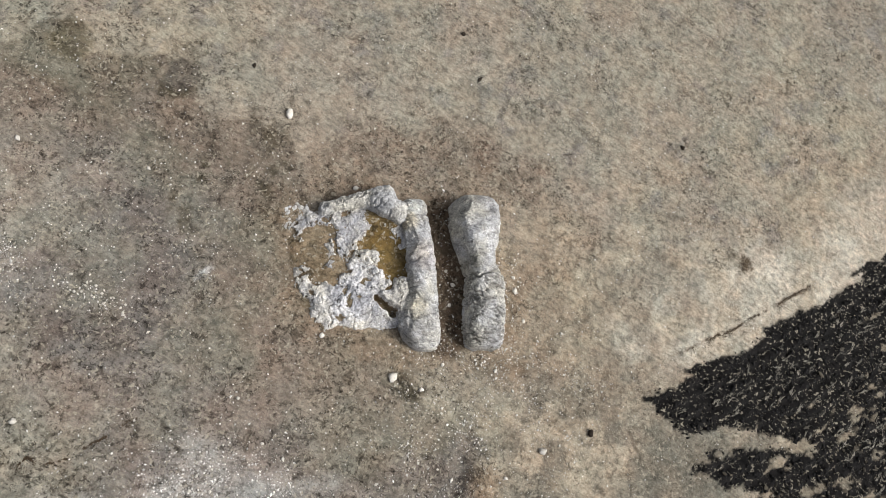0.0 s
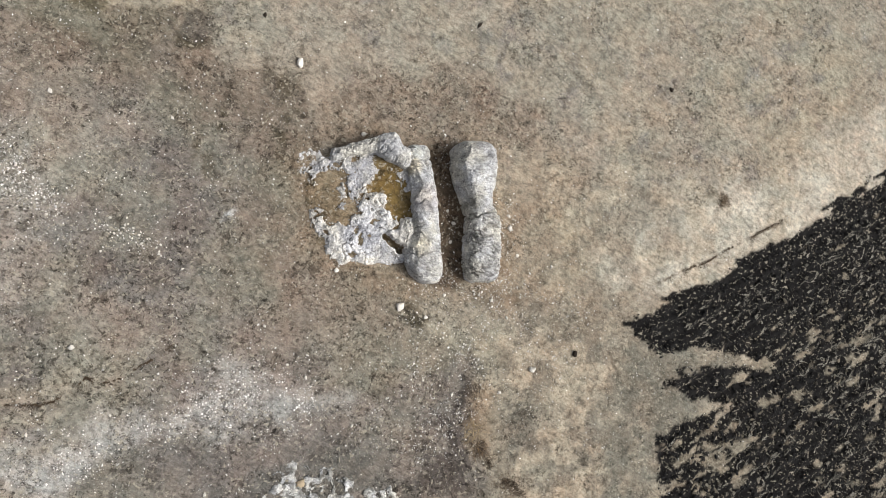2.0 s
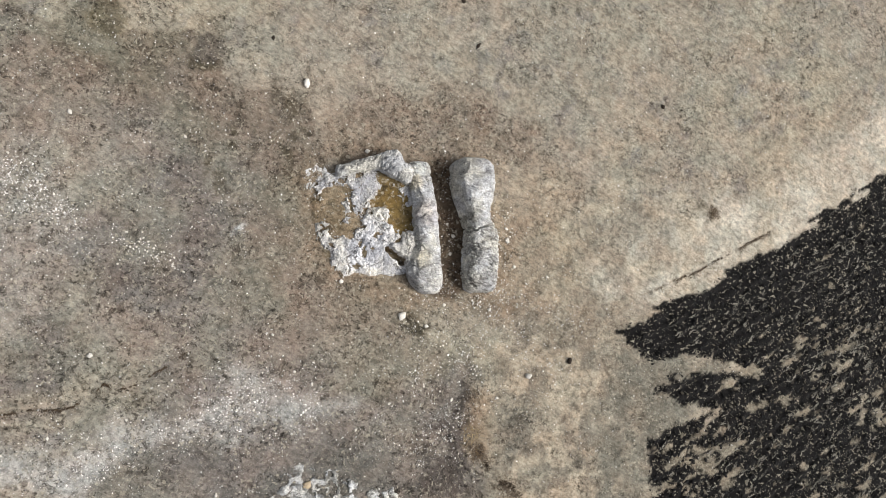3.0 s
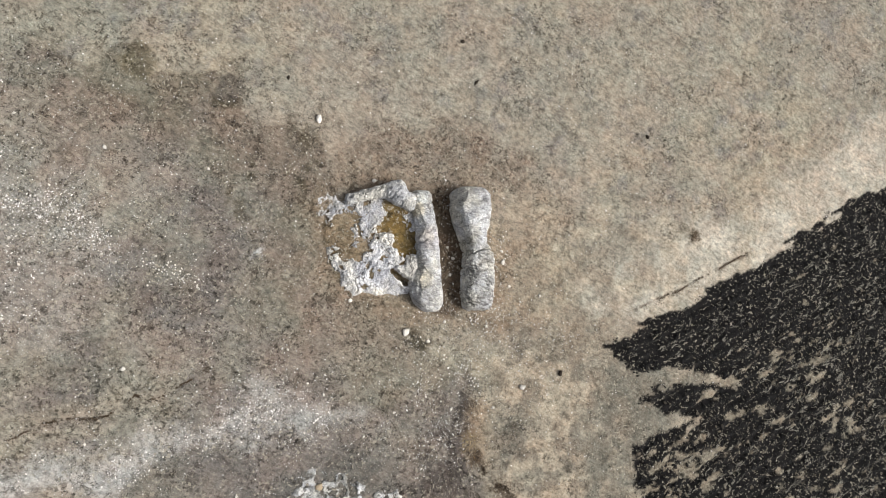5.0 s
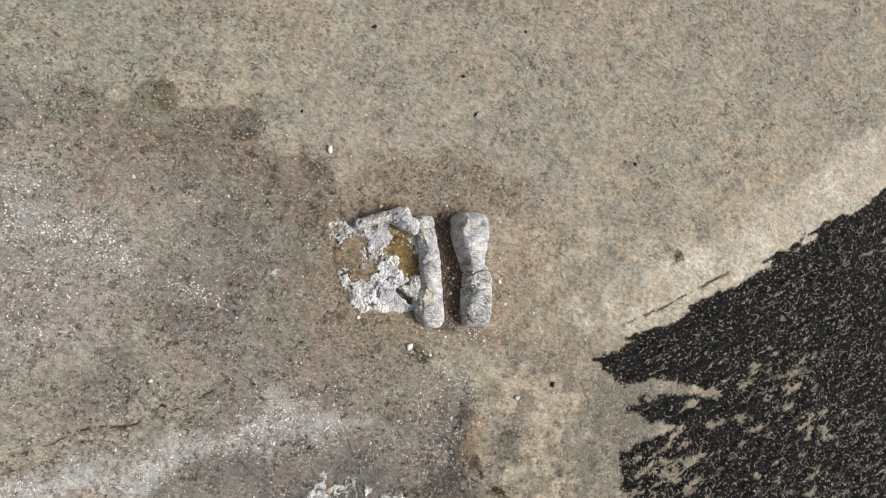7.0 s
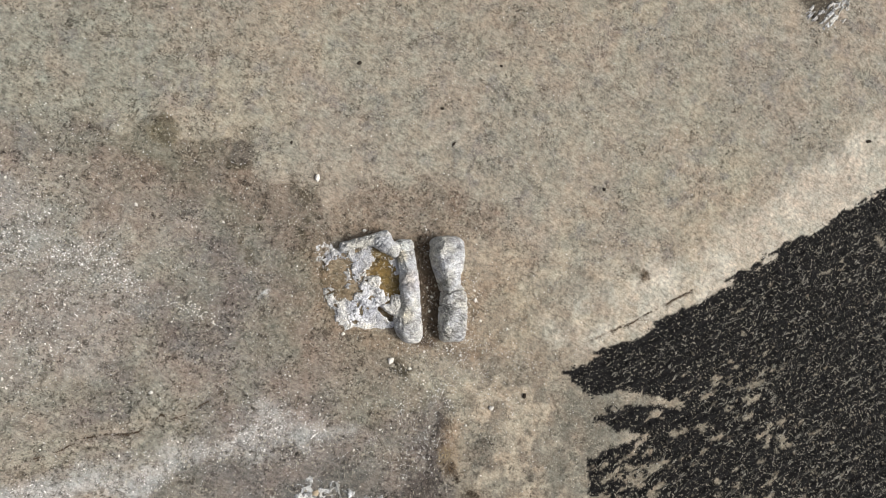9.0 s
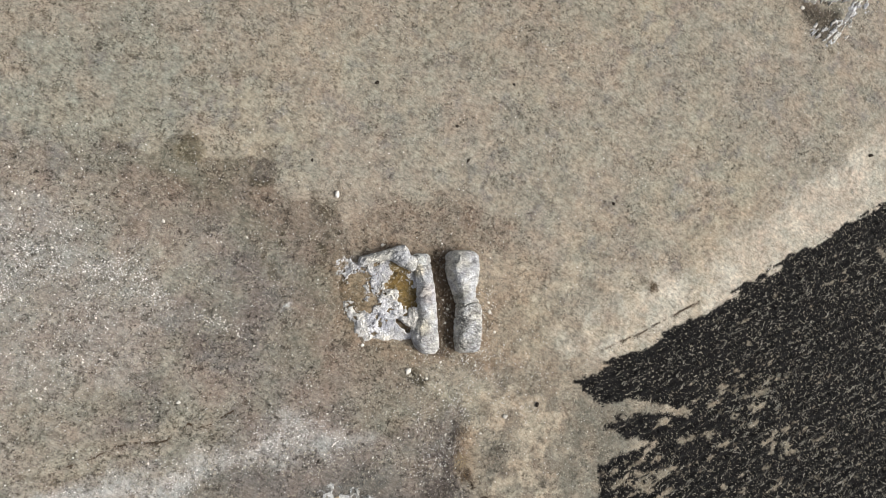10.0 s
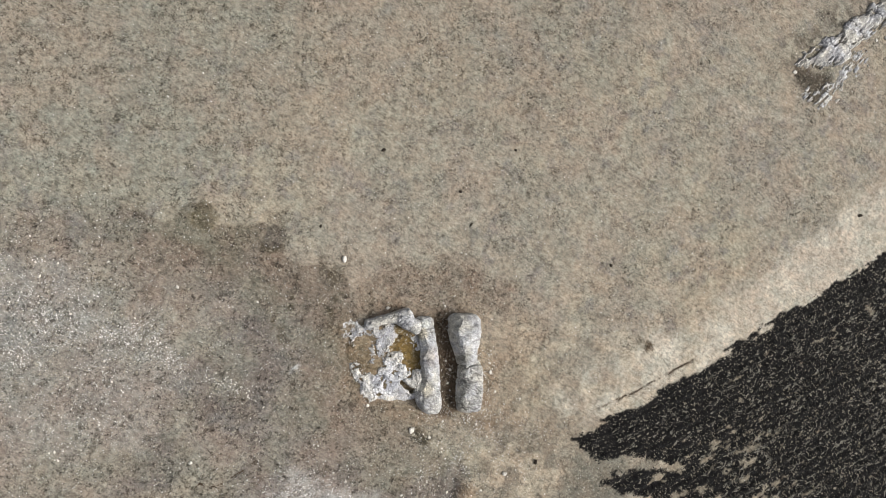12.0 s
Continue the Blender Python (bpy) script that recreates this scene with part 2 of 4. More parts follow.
OLIVE = [(-40.0, 30.0), (-8.0, 26.0), (-6.5, 14.0), (-8.5, 9.0), (-10.8, 6.5), (-11.2, 5.5), (-14.5, 4.7), (-40.0, 4.0)]
SHELF = [(-18.6, 3.9), (-15.7, 4.0), (-12.6, 1.6), (-10.8, -1.5), (-12.2, -4.2), (-15.4, -4.9), (-19.0, -4.2)]
SHINGLE = [(-30.0, 8.6), (-18.4, 4.2), (-17.1, 3.7), (-15.5, 2.9), (-13.5, 2.1), (-12.0, 0.8), (-10.8, -0.6), (-12.4, -0.3), (-14.0, 0.4), (-15.5, 0.2), (-17.0, -0.4), (-30.0, -1.5)]
MARGIN = [(7.2, -5.0), (10.9, -5.2), (8.1, -6.0), (7.3, -6.4), (10.0, -6.9), (7.5, -7.8), (7.2, -12.0), (5.8, -12.0), (5.7, -6.7)]

SOUTH_EAST = [(2.2, -3.2), (6.0, -3.6), (8.0, -12.0), (8.0, -30.0), (1.0, -30.0)]
GREY_EAST = [(-1.2, -5.5), (0.4, -5.2), (1.15, -5.6), (1.3, -6.3), (0.8, -7.1), (1.2, -8.0), (1.3, -8.8), (1.0, -10.8), (-9.0, -10.8), (-6.0, -7.4), (-3.0, -6.4)]
PALE_SPOTS = [(4.0, -7.5, 0.45), (5.8, -7.15, 0.4), (3.75, -6.6, 0.35), (3.2, -8.6, 0.5), (4.9, -8.9, 0.4), (7.3, -2.1, 0.5)]
SCARP = [(-30.0, -12.5), (-14.7, -7.1), (-13.7, -6.75), (-13.0, -6.4), (-12.25, -6.25), (-11.4, -6.3), (-11.0, -6.1), (-10.55, -5.75), (-10.3, -5.55), (-9.95, -5.75), (-9.4, -5.6), (-8.8, -5.2), (-8.4, -4.92), (-7.85, -4.62), (-6.9, -4.25), (-6.0, -4.3), (-6.0, -30.0), (-30.0, -30.0)]
RUT = [(6.0, -3.4), (7.5, -2.75), (9.8, -1.8), (12.5, -0.5), (14.0, 0.3), (14.0, -9.0), (6.0, -9.0)]

HOLLOW = [(18.7, 14.9), (20.8, 15.2), (21.6, 15.0), (21.4, 14.2), (20.1, 13.4), (19.2, 13.1), (18.7, 14.1)]


def axis(a, b):
    """Even steps from a to b, then ever longer ones out to 2.5 km."""
    mid = np.arange(a, b + STEP / 2, STEP)
    far = STEP * np.cumsum(1.35 ** np.arange(1, 31))
    return np.concatenate((a - far[::-1], mid, mid[-1] + far))


def field_depth(x, y):
    """Metres inside the ploughed land, its edge frayed along the furrows."""
    u, v = x * math.cos(ROW) + y * math.sin(ROW), -x * math.sin(ROW) + y * math.cos(ROW)
    fray = (0.6 * vnoise(u * 0.3, v, 0.3, 5) + 0.6 * vnoise(u * 0.25, v, 0.14, 8) - 0.6) * (0.25 + 6.0 * np.clip((u - 9) / 4, 0, 1) * soft(v + 7.6, 1.0))
    return inside(x + fray * math.cos(ROW), y + fray * math.sin(ROW), FIELD) + (fbm(x, y, 0.6, 5, 6) - 0.5) * (0.25 + 0.55 * soft(-5.2 - y, 0.8))


def unploughed(x, y):
    """0 to 1: turf left between the furrows, more of it towards the south."""
    u, v = x * math.cos(ROW) + y * math.sin(ROW), -x * math.sin(ROW) + y * math.cos(ROW)
    n = 0.72 * fbm(u / 2.2, v, 0.26, 4, 12) + 0.28 * fbm(u / 1.6, v, 1.4, 2, 13)
    south = np.clip((-8.4 - v) / 1.2, 0, 1) * np.clip((18 - u) / 7, 0, 1)
    return soft(n - 0.74 + 0.13 * south, 0.05)


def zones(x, y):
    """The ground's colour, shade between the stones painted in, and how much gravel lies on it, at each place."""
    wx = x + (fbm(x, y, 1.8, 6, 1) - 0.5) * 2.6 + (fbm(x, y, 0.3, 3, 14) - 0.5) * 0.3
    wy = y + (fbm(x, y, 1.8, 6, 2) - 0.5) * 2.6 + (fbm(x, y, 0.3, 3, 15) - 0.5) * 0.3
    n1, n2, n3 = fbm(x, y, 6, 6, 3), fbm(x, y, 1.8, 6, 4), fbm(x, y, 0.5, 4, 7)
    c = mix(np.broadcast_to(lin(162, 153, 136), (*x.shape, 3)), lin(173, 163, 141), soft(n1 - 0.5, 0.4))
    c = mix(c, lin(147, 140, 127), 0.45 * soft(n2 - 0.56, 0.3))
    c = mix(c, lin(148, 146, 131), 0.75 * soft(inside(wx, wy, OLIVE), 2.8))
    c = mix(c, lin(126, 123, 119), 0.5 * soft(fbm(x, y, 0.7, 5, 35) - 0.64, 0.06) * soft(y + 1.0, 2.0))
    north = soft(y - 10, 5) * soft(8 - x, 10)
    c = mix(c, lin(146, 139, 124), 0.5 * north)
    c = mix(c, lin(212, 203, 184), (0.5 + 0.7 * n2) * soft(inside(wx, wy, PALE) + 0.3, 1.8))
    c = mix(c, lin(172, 153, 124), 0.6 * soft(1.8 - np.hypot(wx - 3.4, (wy + 1.8) * 0.6), 1.8))
    fx, fy = (fbm(x, y, 0.7, 5, 27) - 0.5) * 1.0, (fbm(x, y, 0.7, 5, 28) - 0.5) * 1.0
    into = inside(x + (wx - x) * 0.04 + fx * 0.35, y + (wy - y) * 0.04 + fy * 0.35, DARK) + 0.12
    d = soft(into, 0.14 + 2.2 * soft(-14.4 - x, 2.0) * soft(y - 1.0, 2.0)) * (0.8 + 0.2 * soft(fbm(x, y, 0.45, 4, 48) - 0.42, 0.2))
    shade = mix(np.broadcast_to(lin(138, 131, 121), (*x.shape, 3)), lin(119, 112, 105), soft(n2 - 0.5, 0.3))
    shade = mix(shade, lin(160, 150, 134), 0.75 * soft(n1 - 0.53, 0.16) * soft(into - 3.0, 3.0))
    shade = mix(shade, lin(118, 109, 92), 0.9 * soft(2.2 - into, 2.6) * soft(y + 2.5, 4.0) * soft(x + 13.5, 4.0))
    shade = mix(shade, lin(144, 132, 114), 0.75 * soft(3.0 - into, 3.0) * soft(-0.5 - y, 4.0))
    hue = fbm(x, y, 2.2, 5, 24)
    shade = mix(shade, lin(132, 131, 115), 0.4 * soft(hue - 0.56, 0.12))
    shade = mix(shade, lin(142, 126, 113), 0.45 * soft(0.44 - hue, 0.12))
    c = mix(c, lin(158, 153, 134), 0.3 * soft(hue - 0.56, 0.12))
    c = mix(c, lin(170, 152, 132), 0.3 * soft(0.44 - hue, 0.12))
    c = mix(c, lin(192, 178, 154), 0.6 * soft(fbm(x, y, 0.9, 5, 26) - 0.57, 0.16) * soft(x - 1.5, 3.0) * soft(2.0 - y, 4.0))
    c = mix(c, lin(140, 128, 112), 0.55 * soft(fbm(x, y, 1.3, 5, 49) - 0.42, 0.2) * soft(x - 1.5, 2.0) * soft(9.0 - x, 3.0) * soft(0.5 - y, 3.0))
    c = mix(c, lin(120, 113, 100), (0.45 + 0.7 * soft(fbm(x, y, 1.1, 5, 29) - 0.5, 0.25)) * 0.8 * soft(inside(wx, wy, SOUTH_EAST), 2.4))
    c = mix(c, lin(190, 175, 151), 0.7 * soft(fbm(x, y, 0.65, 5, 33) - 0.56, 0.1) * soft(inside(wx, wy, SOUTH_EAST) + 0.5, 2.0))
    c = mix(c, lin(182, 172, 154), 0.5 * soft(0.2 - np.abs(y + fy - 12.6 + 0.09 * (x - 15)), 0.3) * soft(2.0 - np.abs(x - 17.0), 1.5))
    c = mix(c, shade, d * (0.95 - 0.4 * soft(-14.5 - x, 4.0) * soft(4.0 - into, 4.0)))
    for px, py, pr in ((-10.85, 5.85, 0.55), (-7.8, 4.95, 0.5), (-8.0, 4.4, 0.4), (-5.5, 3.6, 0.22), (-4.95, 3.2, 0.45), (-4.45, 2.4, 0.35), (-6.9, 1.92, 0.42), (-5.5, 2.05, 0.3), (-5.0, 1.5, 0.4),
                       (-7.4, 0.85, 0.3), (-0.9, -3.7, 0.35)):
        c = mix(c, lin(84, 77, 62), 0.95 * soft(pr - np.hypot(x + 1.5 * fx - px, y + 1.5 * fy - py), 0.4) * soft(fbm(x, y, 0.6, 6, 34) - 0.5, 0.07))
    for px, py, pr, tone in ((-10.75, 5.65, 0.62, lin(106, 99, 76)), (-7.75, 4.95, 0.5, lin(106, 102, 94)), (-4.9, 3.2, 0.42, lin(100, 90, 74)), (-5.5, 3.55, 0.3, lin(98, 90, 76))):
        c = mix(c, tone, 0.6 * soft(pr - np.hypot(x + 0.7 * fx - px, y + 0.7 * fy - py), 0.25))
    c = mix(c, lin(134, 118, 102), 0.8 * soft(inside(wx, wy, RED) + 0.1, 1.2) * (0.2 + 1.1 * n3))
    c = mix(c, lin(146, 128, 106), (0.35 + 0.6 * n3) * soft(inside(wx, wy, HALO) - 0.1, 1.2))
    # bare earth, painted darker to deepen the shade between block and ridge
    c = mix(c, lin(80, 66, 52), 0.85 * soft(inside(x + fx * 0.3, y + fy * 0.3, SHADED_EARTH), 0.3))
    c = mix(c, lin(156, 152, 144), 0.4 * soft(inside(wx, wy, SHELF) - 0.5, 1.8))
    c = mix(c, lin(160, 160, 154), 0.2 * soft(inside(wx, wy, SHINGLE), 1.6) * (0.5 + soft(n3 - 0.5, 0.3)))
    c = mix(c, lin(190, 187, 179), (0.55 + 0.25 * soft(-8.5 - x, 3.0)) * soft(inside(wx, wy, BAND), 0.9))
    c = mix(c, lin(116, 109, 103), 0.42 * soft(inside(wx, wy, GREY), 1.6))
    c = mix(c, lin(126, 118, 110), (0.35 + 0.4 * soft(n2 - 0.5, 0.2)) * soft(inside(wx * 0.6 + x * 0.4, wy * 0.6 + y * 0.4, GREY_EAST), 0.45))
    c = mix(c, lin(150, 124, 97), 0.5 * soft(0.7 - np.hypot(wx - 1.7, (wy + 7.0) * 0.8), 0.7))
    for px, py, pr in PALE_SPOTS:
        c = mix(c, lin(196, 184, 160), 0.6 * soft(pr - np.hypot(x + 1.6 * fx - px, y + 1.6 * fy - py), 0.5))
    c = mix(c, lin(78, 71, 66), 0.75 * np.clip(soft(inside(wx * 0.6 + x * 0.4, wy * 0.6 + y * 0.4, BLOTCH), 1.0) * (0.1 + 0.9 * soft(fbm(x, y, 0.4, 5, 36) - 0.49, 0.07)), 0, 1))
    c = mix(c, lin(82, 70, 58), 0.8 * soft(inside(x + fx, y + fy, DEBRIS), 0.3) * soft(n3 - 0.47, 0.2))
    c = mix(c, lin(98, 97, 90), 0.6 * soft(inside(wx, wy, [(-6.6, -8.9), (-5.2, -7.9), (-3.6, -8.0), (-2.0, -8.5), (-1.0, -9.0), (-1.0, -10.4), (-6.0, -10.4)]) + 0.1, 0.8) * soft(fbm(x, y, 0.5, 5, 52) - 0.45, 0.12))
    c = mix(c, lin(127, 122, 108), (0.35 + 0.55 * soft(fbm(x, y, 0.7, 5, 46) - 0.48, 0.2)) * soft(inside(wx, wy, MARGIN) + 0.3, 0.7))
    gravel = 0.05 + 0.10 * d + 0.95 * soft(inside(wx, wy, BAND) + 0.1, 1.5) + 0.3 * soft(inside(wx, wy, SHELF) - 0.5, 2.0) + 0.8 * soft(inside(wx, wy, SHINGLE), 1.4) - 0.05 * soft(inside(wx, wy, GREY), 1.0)
    gravel = gravel + 0.3 * soft(1.6 - np.hypot(x - 0.6, (y + 3.0) * 1.6), 1.2) + 0.5 * soft(1.6 - np.hypot(wx + 0.4, wy + 6.3), 1.5) + 0.4 * soft(2.6 - np.hypot((wx - 2.2) * 0.8, wy + 4.4), 2.0) + 0.22 * soft(0.3 - np.abs(x - 0.2), 0.3) * soft(2.6 - np.abs(y + 0.6), 0.6) + 0.5 * soft(0.4 - np.abs(x - 2.1), 0.4) * soft(1.5 - np.abs(y + 1.0), 1.0)
    gravel = gravel + 1.2 * soft(0.3 - np.hypot(wx + 6.6, wy + 1.0), 0.5) + 0.8 * soft(0.25 - np.abs((wx + 9.4) * 0.55 + (wy + 1.2) * 0.83), 0.3) * soft(0.8 - np.abs(x + 9.4), 0.6)
    c = mix(c, lin(200, 197, 190), 0.85 * soft(0.3 - np.hypot(x + 1.5 * fx + 6.6, y + 1.5 * fy + 0.95), 0.25))
    c = mix(c, lin(70, 62, 51), 0.85 * soft(inside(wx, wy, HOLLOW), 0.6))
    c = mix(c, lin(92, 84, 74), 0.6 * soft(0.9 - np.hypot((wx - 21.0) * 0.6 - (wy - 17.3) * 0.4, (wy - 17.3) * 0.8 - (wx - 21.0) * 0.5), 0.9) * soft(fbm(x, y, 0.4, 5, 50) - 0.5, 0.08))
    gravel = gravel + 0.1 * soft(inside(wx, wy, HOLLOW), 0.5)
    gravel = gravel * (0.4 + 1.0 * soft(fbm(x, y, 0.9, 4, 9) - 0.5, 0.35))
    scarp = np.abs(inside(wx * 0.25 + x * 0.75, wy * 0.25 + y * 0.75, SCARP))
    line = np.abs(inside(wx * 0.12 + x * 0.88, wy * 0.12 + y * 0.88, RUT))
    ends = soft(12.6 - x, 1.0) * soft(x - 7.4, 1.0) * soft(fbm(x, y, 0.8, 2, 17) - 0.42, 0.2)
    c = mix(c, lin(168, 160, 140), 0.5 * soft(0.25 - np.abs(scarp - 0.35), 0.3) * soft(-8.5 - x, 1.5) * soft(n2 - 0.45, 0.2))
    c = mix(c, lin(96, 80, 64), 0.9 * soft(0.035 - line, 0.05) * ends)
    red, blotch, halo = soft(inside(wx, wy, RED), 1.2), soft(inside(wx, wy, BLOTCH), 0.9), soft(inside(wx, wy, HALO), 1.0)
    litter = 0.12 + 0.2 * soft(n2 - 0.54, 0.15) + 0.42 * d + 0.7 * red + 0.9 * blotch + 0.15 * halo + 0.2 * north + 0.14 * soft(inside(wx, wy, OLIVE), 3.0) + 0.8 * soft(inside(wx, wy, [(17.8, 15.2), (22.5, 19.2), (26.5, 21.0), (27.0, 19.0), (22.8, 13.6), (19.5, 12.4)]), 0.8) - 0.3 * soft(inside(wx, wy, PALE) + 0.5, 2.0) - 0.2 * soft(inside(wx, wy, BAND), 1.0)
    litter = litter + 0.7 * soft(0.45 - scarp, 0.5) * soft(-5.0 - x, 2.0) + 0.45 * soft(1.6 - np.hypot((wx + 5.2) * 0.6, wy + 4.7), 1.4)
    litter = litter * (0.3 + 1.4 * soft(fbm(x, y, 0.8, 5, 25) - 0.5, 0.25))
    c = c * np.array((0.985, 1.0, 1.05))
    return np.concatenate((c, np.clip(litter, 0, 0.95)[..., None]), -1), gravel


gx, gy = axis(X0, X1), axis(Y0, Y1)
GX, GY = np.meshgrid(gx, gy, indexing="ij")
near = (GX > X0) & (GX < X1) & (GY > Y0) & (GY < Y1)
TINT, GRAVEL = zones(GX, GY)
depth_in = field_depth(GX, GY)
TURNED = soft(depth_in + 0.25 * (fbm(GX, GY, 0.22, 3, 37) - 0.5), 0.06) * (1 - unploughed(GX, GY))
across = -GX * math.sin(ROW) + GY * math.cos(ROW)
furrow = 0.5 + 0.5 * np.sin(across * 2 * math.pi / 0.42 + 2.2 * fbm(GX, GY, 1.5, 2, 20))
HEIGHT = 0.05 * (fbm(GX, GY, 1.2, 4, 21) - 0.5) + 0.02 * (fbm(GX, GY, 0.25, 2, 22) - 0.5)
HEIGHT = HEIGHT + TURNED * (0.09 * furrow - 0.05 + 0.14 * (fbm(GX, GY, 0.32, 3, 23) - 0.5))
HEIGHT = np.where(near, HEIGHT, HEIGHT * 0.3)
HEIGHT = HEIGHT - 0.05 * soft(inside(GX, GY, SCARP), 0.1) * soft(-9.0 - GX, 1.5)
sod = soft(depth_in - 0.3, 0.5)
TINT = mix(TINT, np.array((*lin(138, 129, 113), 0.5)), 0.75 * sod)
TINT = mix(TINT, np.array((*lin(28, 27, 27), 0.0)), TURNED)
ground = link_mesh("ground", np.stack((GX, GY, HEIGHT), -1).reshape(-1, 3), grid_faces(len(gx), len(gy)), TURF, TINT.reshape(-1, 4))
tagged(ground, "dry winter pasture with bare brown earth and ploughed black soil", "ground", kind="structure")


def at_ground(values, x, y):
    """The grid's values at places inside its dense part."""
    i = np.clip(np.searchsorted(gx, x), 1, len(gx) - 1)
    j = np.clip(np.searchsorted(gy, y), 1, len(gy) - 1)
    return values[i, j]


# ---- the stones ----
def rock_sweep(name, stations, parent, mat, seed, rough=0.07, grooves=(), wrinkled=-9.0, stains=(), box=0.5, along=260, around=120):
    """A weathered block along a line: stations of (x left, x right, y, height), from one end to the other."""
    st = np.array(stations, float)
    k = np.linspace(0, len(st) - 1, along)
    xl, xr, yy, hh = (np.interp(k, np.arange(len(st)), st[:, c]) for c in range(4))
    for a in (xl, xr, hh):
        for _ in range(6):
            a[1:-1] = (a[:-2] + 2 * a[1:-1] + a[2:]) / 4
    s = np.linspace(-1, 1, along)
    end = np.clip(1 - np.abs(s) ** 36, 0.0, 1) ** 0.5
    th = np.linspace(math.pi, 0, around)
    cx, cz = np.sign(np.cos(th)) * np.abs(np.cos(th)) ** box, np.abs(np.sin(th)) ** box
    mid, half = (xl + xr) / 2, (xr - xl) / 2
    X = mid[:, None] + (half * (0.3 + 0.7 * end))[:, None] * cx * (1.07 - 0.12 * cz)
    Z = (hh * (0.15 + 0.85 * end))[:, None] * cz - 0.08
    P = np.stack((X, np.repeat(yy[:, None], around, 1), Z), -1).reshape(-1, 3)
    out = np.stack((np.repeat(cx[None] * (1 - cz[None] * 0.3), along, 0), np.repeat(np.sign(s[:, None]) * np.abs(s[:, None]) ** 25, around, 1), np.repeat(cz[None], along, 0)), -1).reshape(-1, 3)
    out /= np.linalg.norm(out, axis=1)[:, None] + 1e-6
    facets = (fbm3(P, 0.75, 2, seed) - 0.5) * 1.6
    knobs = fbm3(P * (1, 1.5, 1), 0.3, 3, seed + 10) - 0.5
    grain = fbm3(P, 0.09, 3, seed + 20) - 0.5
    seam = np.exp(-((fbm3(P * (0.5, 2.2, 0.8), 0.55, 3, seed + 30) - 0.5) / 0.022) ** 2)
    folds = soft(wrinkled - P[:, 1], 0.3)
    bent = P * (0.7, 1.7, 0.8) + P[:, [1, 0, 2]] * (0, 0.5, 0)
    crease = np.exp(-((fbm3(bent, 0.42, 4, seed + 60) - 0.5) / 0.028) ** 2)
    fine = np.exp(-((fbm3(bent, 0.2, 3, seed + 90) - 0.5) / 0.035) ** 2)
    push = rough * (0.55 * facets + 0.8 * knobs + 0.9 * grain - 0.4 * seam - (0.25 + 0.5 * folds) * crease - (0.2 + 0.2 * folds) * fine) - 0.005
    # how much the tint darkens along seams and creases
    crease_dark = np.clip(0.45 * seam + (0.25 + 0.5 * folds) * crease + (0.15 + 0.3 * folds) * fine, 0, 0.8)
    for gy_, width, depth, lean in grooves:
        line = P[:, 1] - gy_ - lean * (P[:, 0] - P[:, 0].mean()) - 0.06 * (vnoise3(P, 0.25, seed + 50) - 0.5) * 4
        push -= depth * np.exp(-(line / width) ** 2)
    dice = np.random.RandomState(seed + 70)
    for _ in range(16):
        v = dice.randint(len(P))
        n = out[v] * (1, 0.6, 1) + dice.normal(0, 0.16, 3) * (1, 1.3, 0.6)
        n = n / np.linalg.norm(n)
        reach = np.linalg.norm(P - P[v], axis=1)
        P = P - n * (np.clip((P - P[v]) @ n + 0.012, 0, 0.06) * soft(0.42 - reach, 0.16))[:, None]
    P = P + out * push[:, None]
    P[:, 2] = np.maximum(P[:, 2], -0.08)
    caps = P.reshape(along, around, 3)
    verts = np.concatenate((P, [caps[0].mean(0) * (1, 1, 0.8), caps[-1].mean(0) * (1, 1, 0.8)]))
    faces, n, a = grid_faces(along, around), len(P), np.arange(around - 1)
    last = (along - 1) * around + a
    tris = np.concatenate((faces[:, [0, 1, 2]], faces[:, [0, 2, 3]], np.stack((np.full(around - 1, n), a, a + 1), 1), np.stack((np.full(around - 1, n + 1), last + 1, last), 1)))
    tint = mix(np.ones((len(verts), 3)), np.array((0.36, 0.34, 0.32)), np.append(crease_dark, (0.0, 0.0)))
    for sx, sy, r, colour in stains:
        near_by = soft(r - np.hypot(verts[:, 0] - sx, verts[:, 1] - sy) + 0.5 * r * (fbm(verts[:, 0], verts[:, 1], 0.25, 4, seed + 80) - 0.5), r)
        tint = tint * mix(np.ones((len(verts), 3)), np.array(colour), near_by)
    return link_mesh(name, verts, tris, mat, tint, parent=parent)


def rock_sheet(name, x0, x1, y0, y1, height, parent, mat, step=0.03, colours=None):
    """A sheet over a stretch of the plan, at the height that a function gives."""
    x, y = np.meshgrid(np.arange(x0, x1, step), np.arange(y0, y1, step), indexing="ij")
    z = height(x, y)
    c = np.ones((x.size, 3)) if colours is None else colours(x, y).reshape(x.size, -1)
    return link_mesh(name, np.stack((x, y, z), -1).reshape(-1, 3), grid_faces(*x.shape), mat, c, parent)


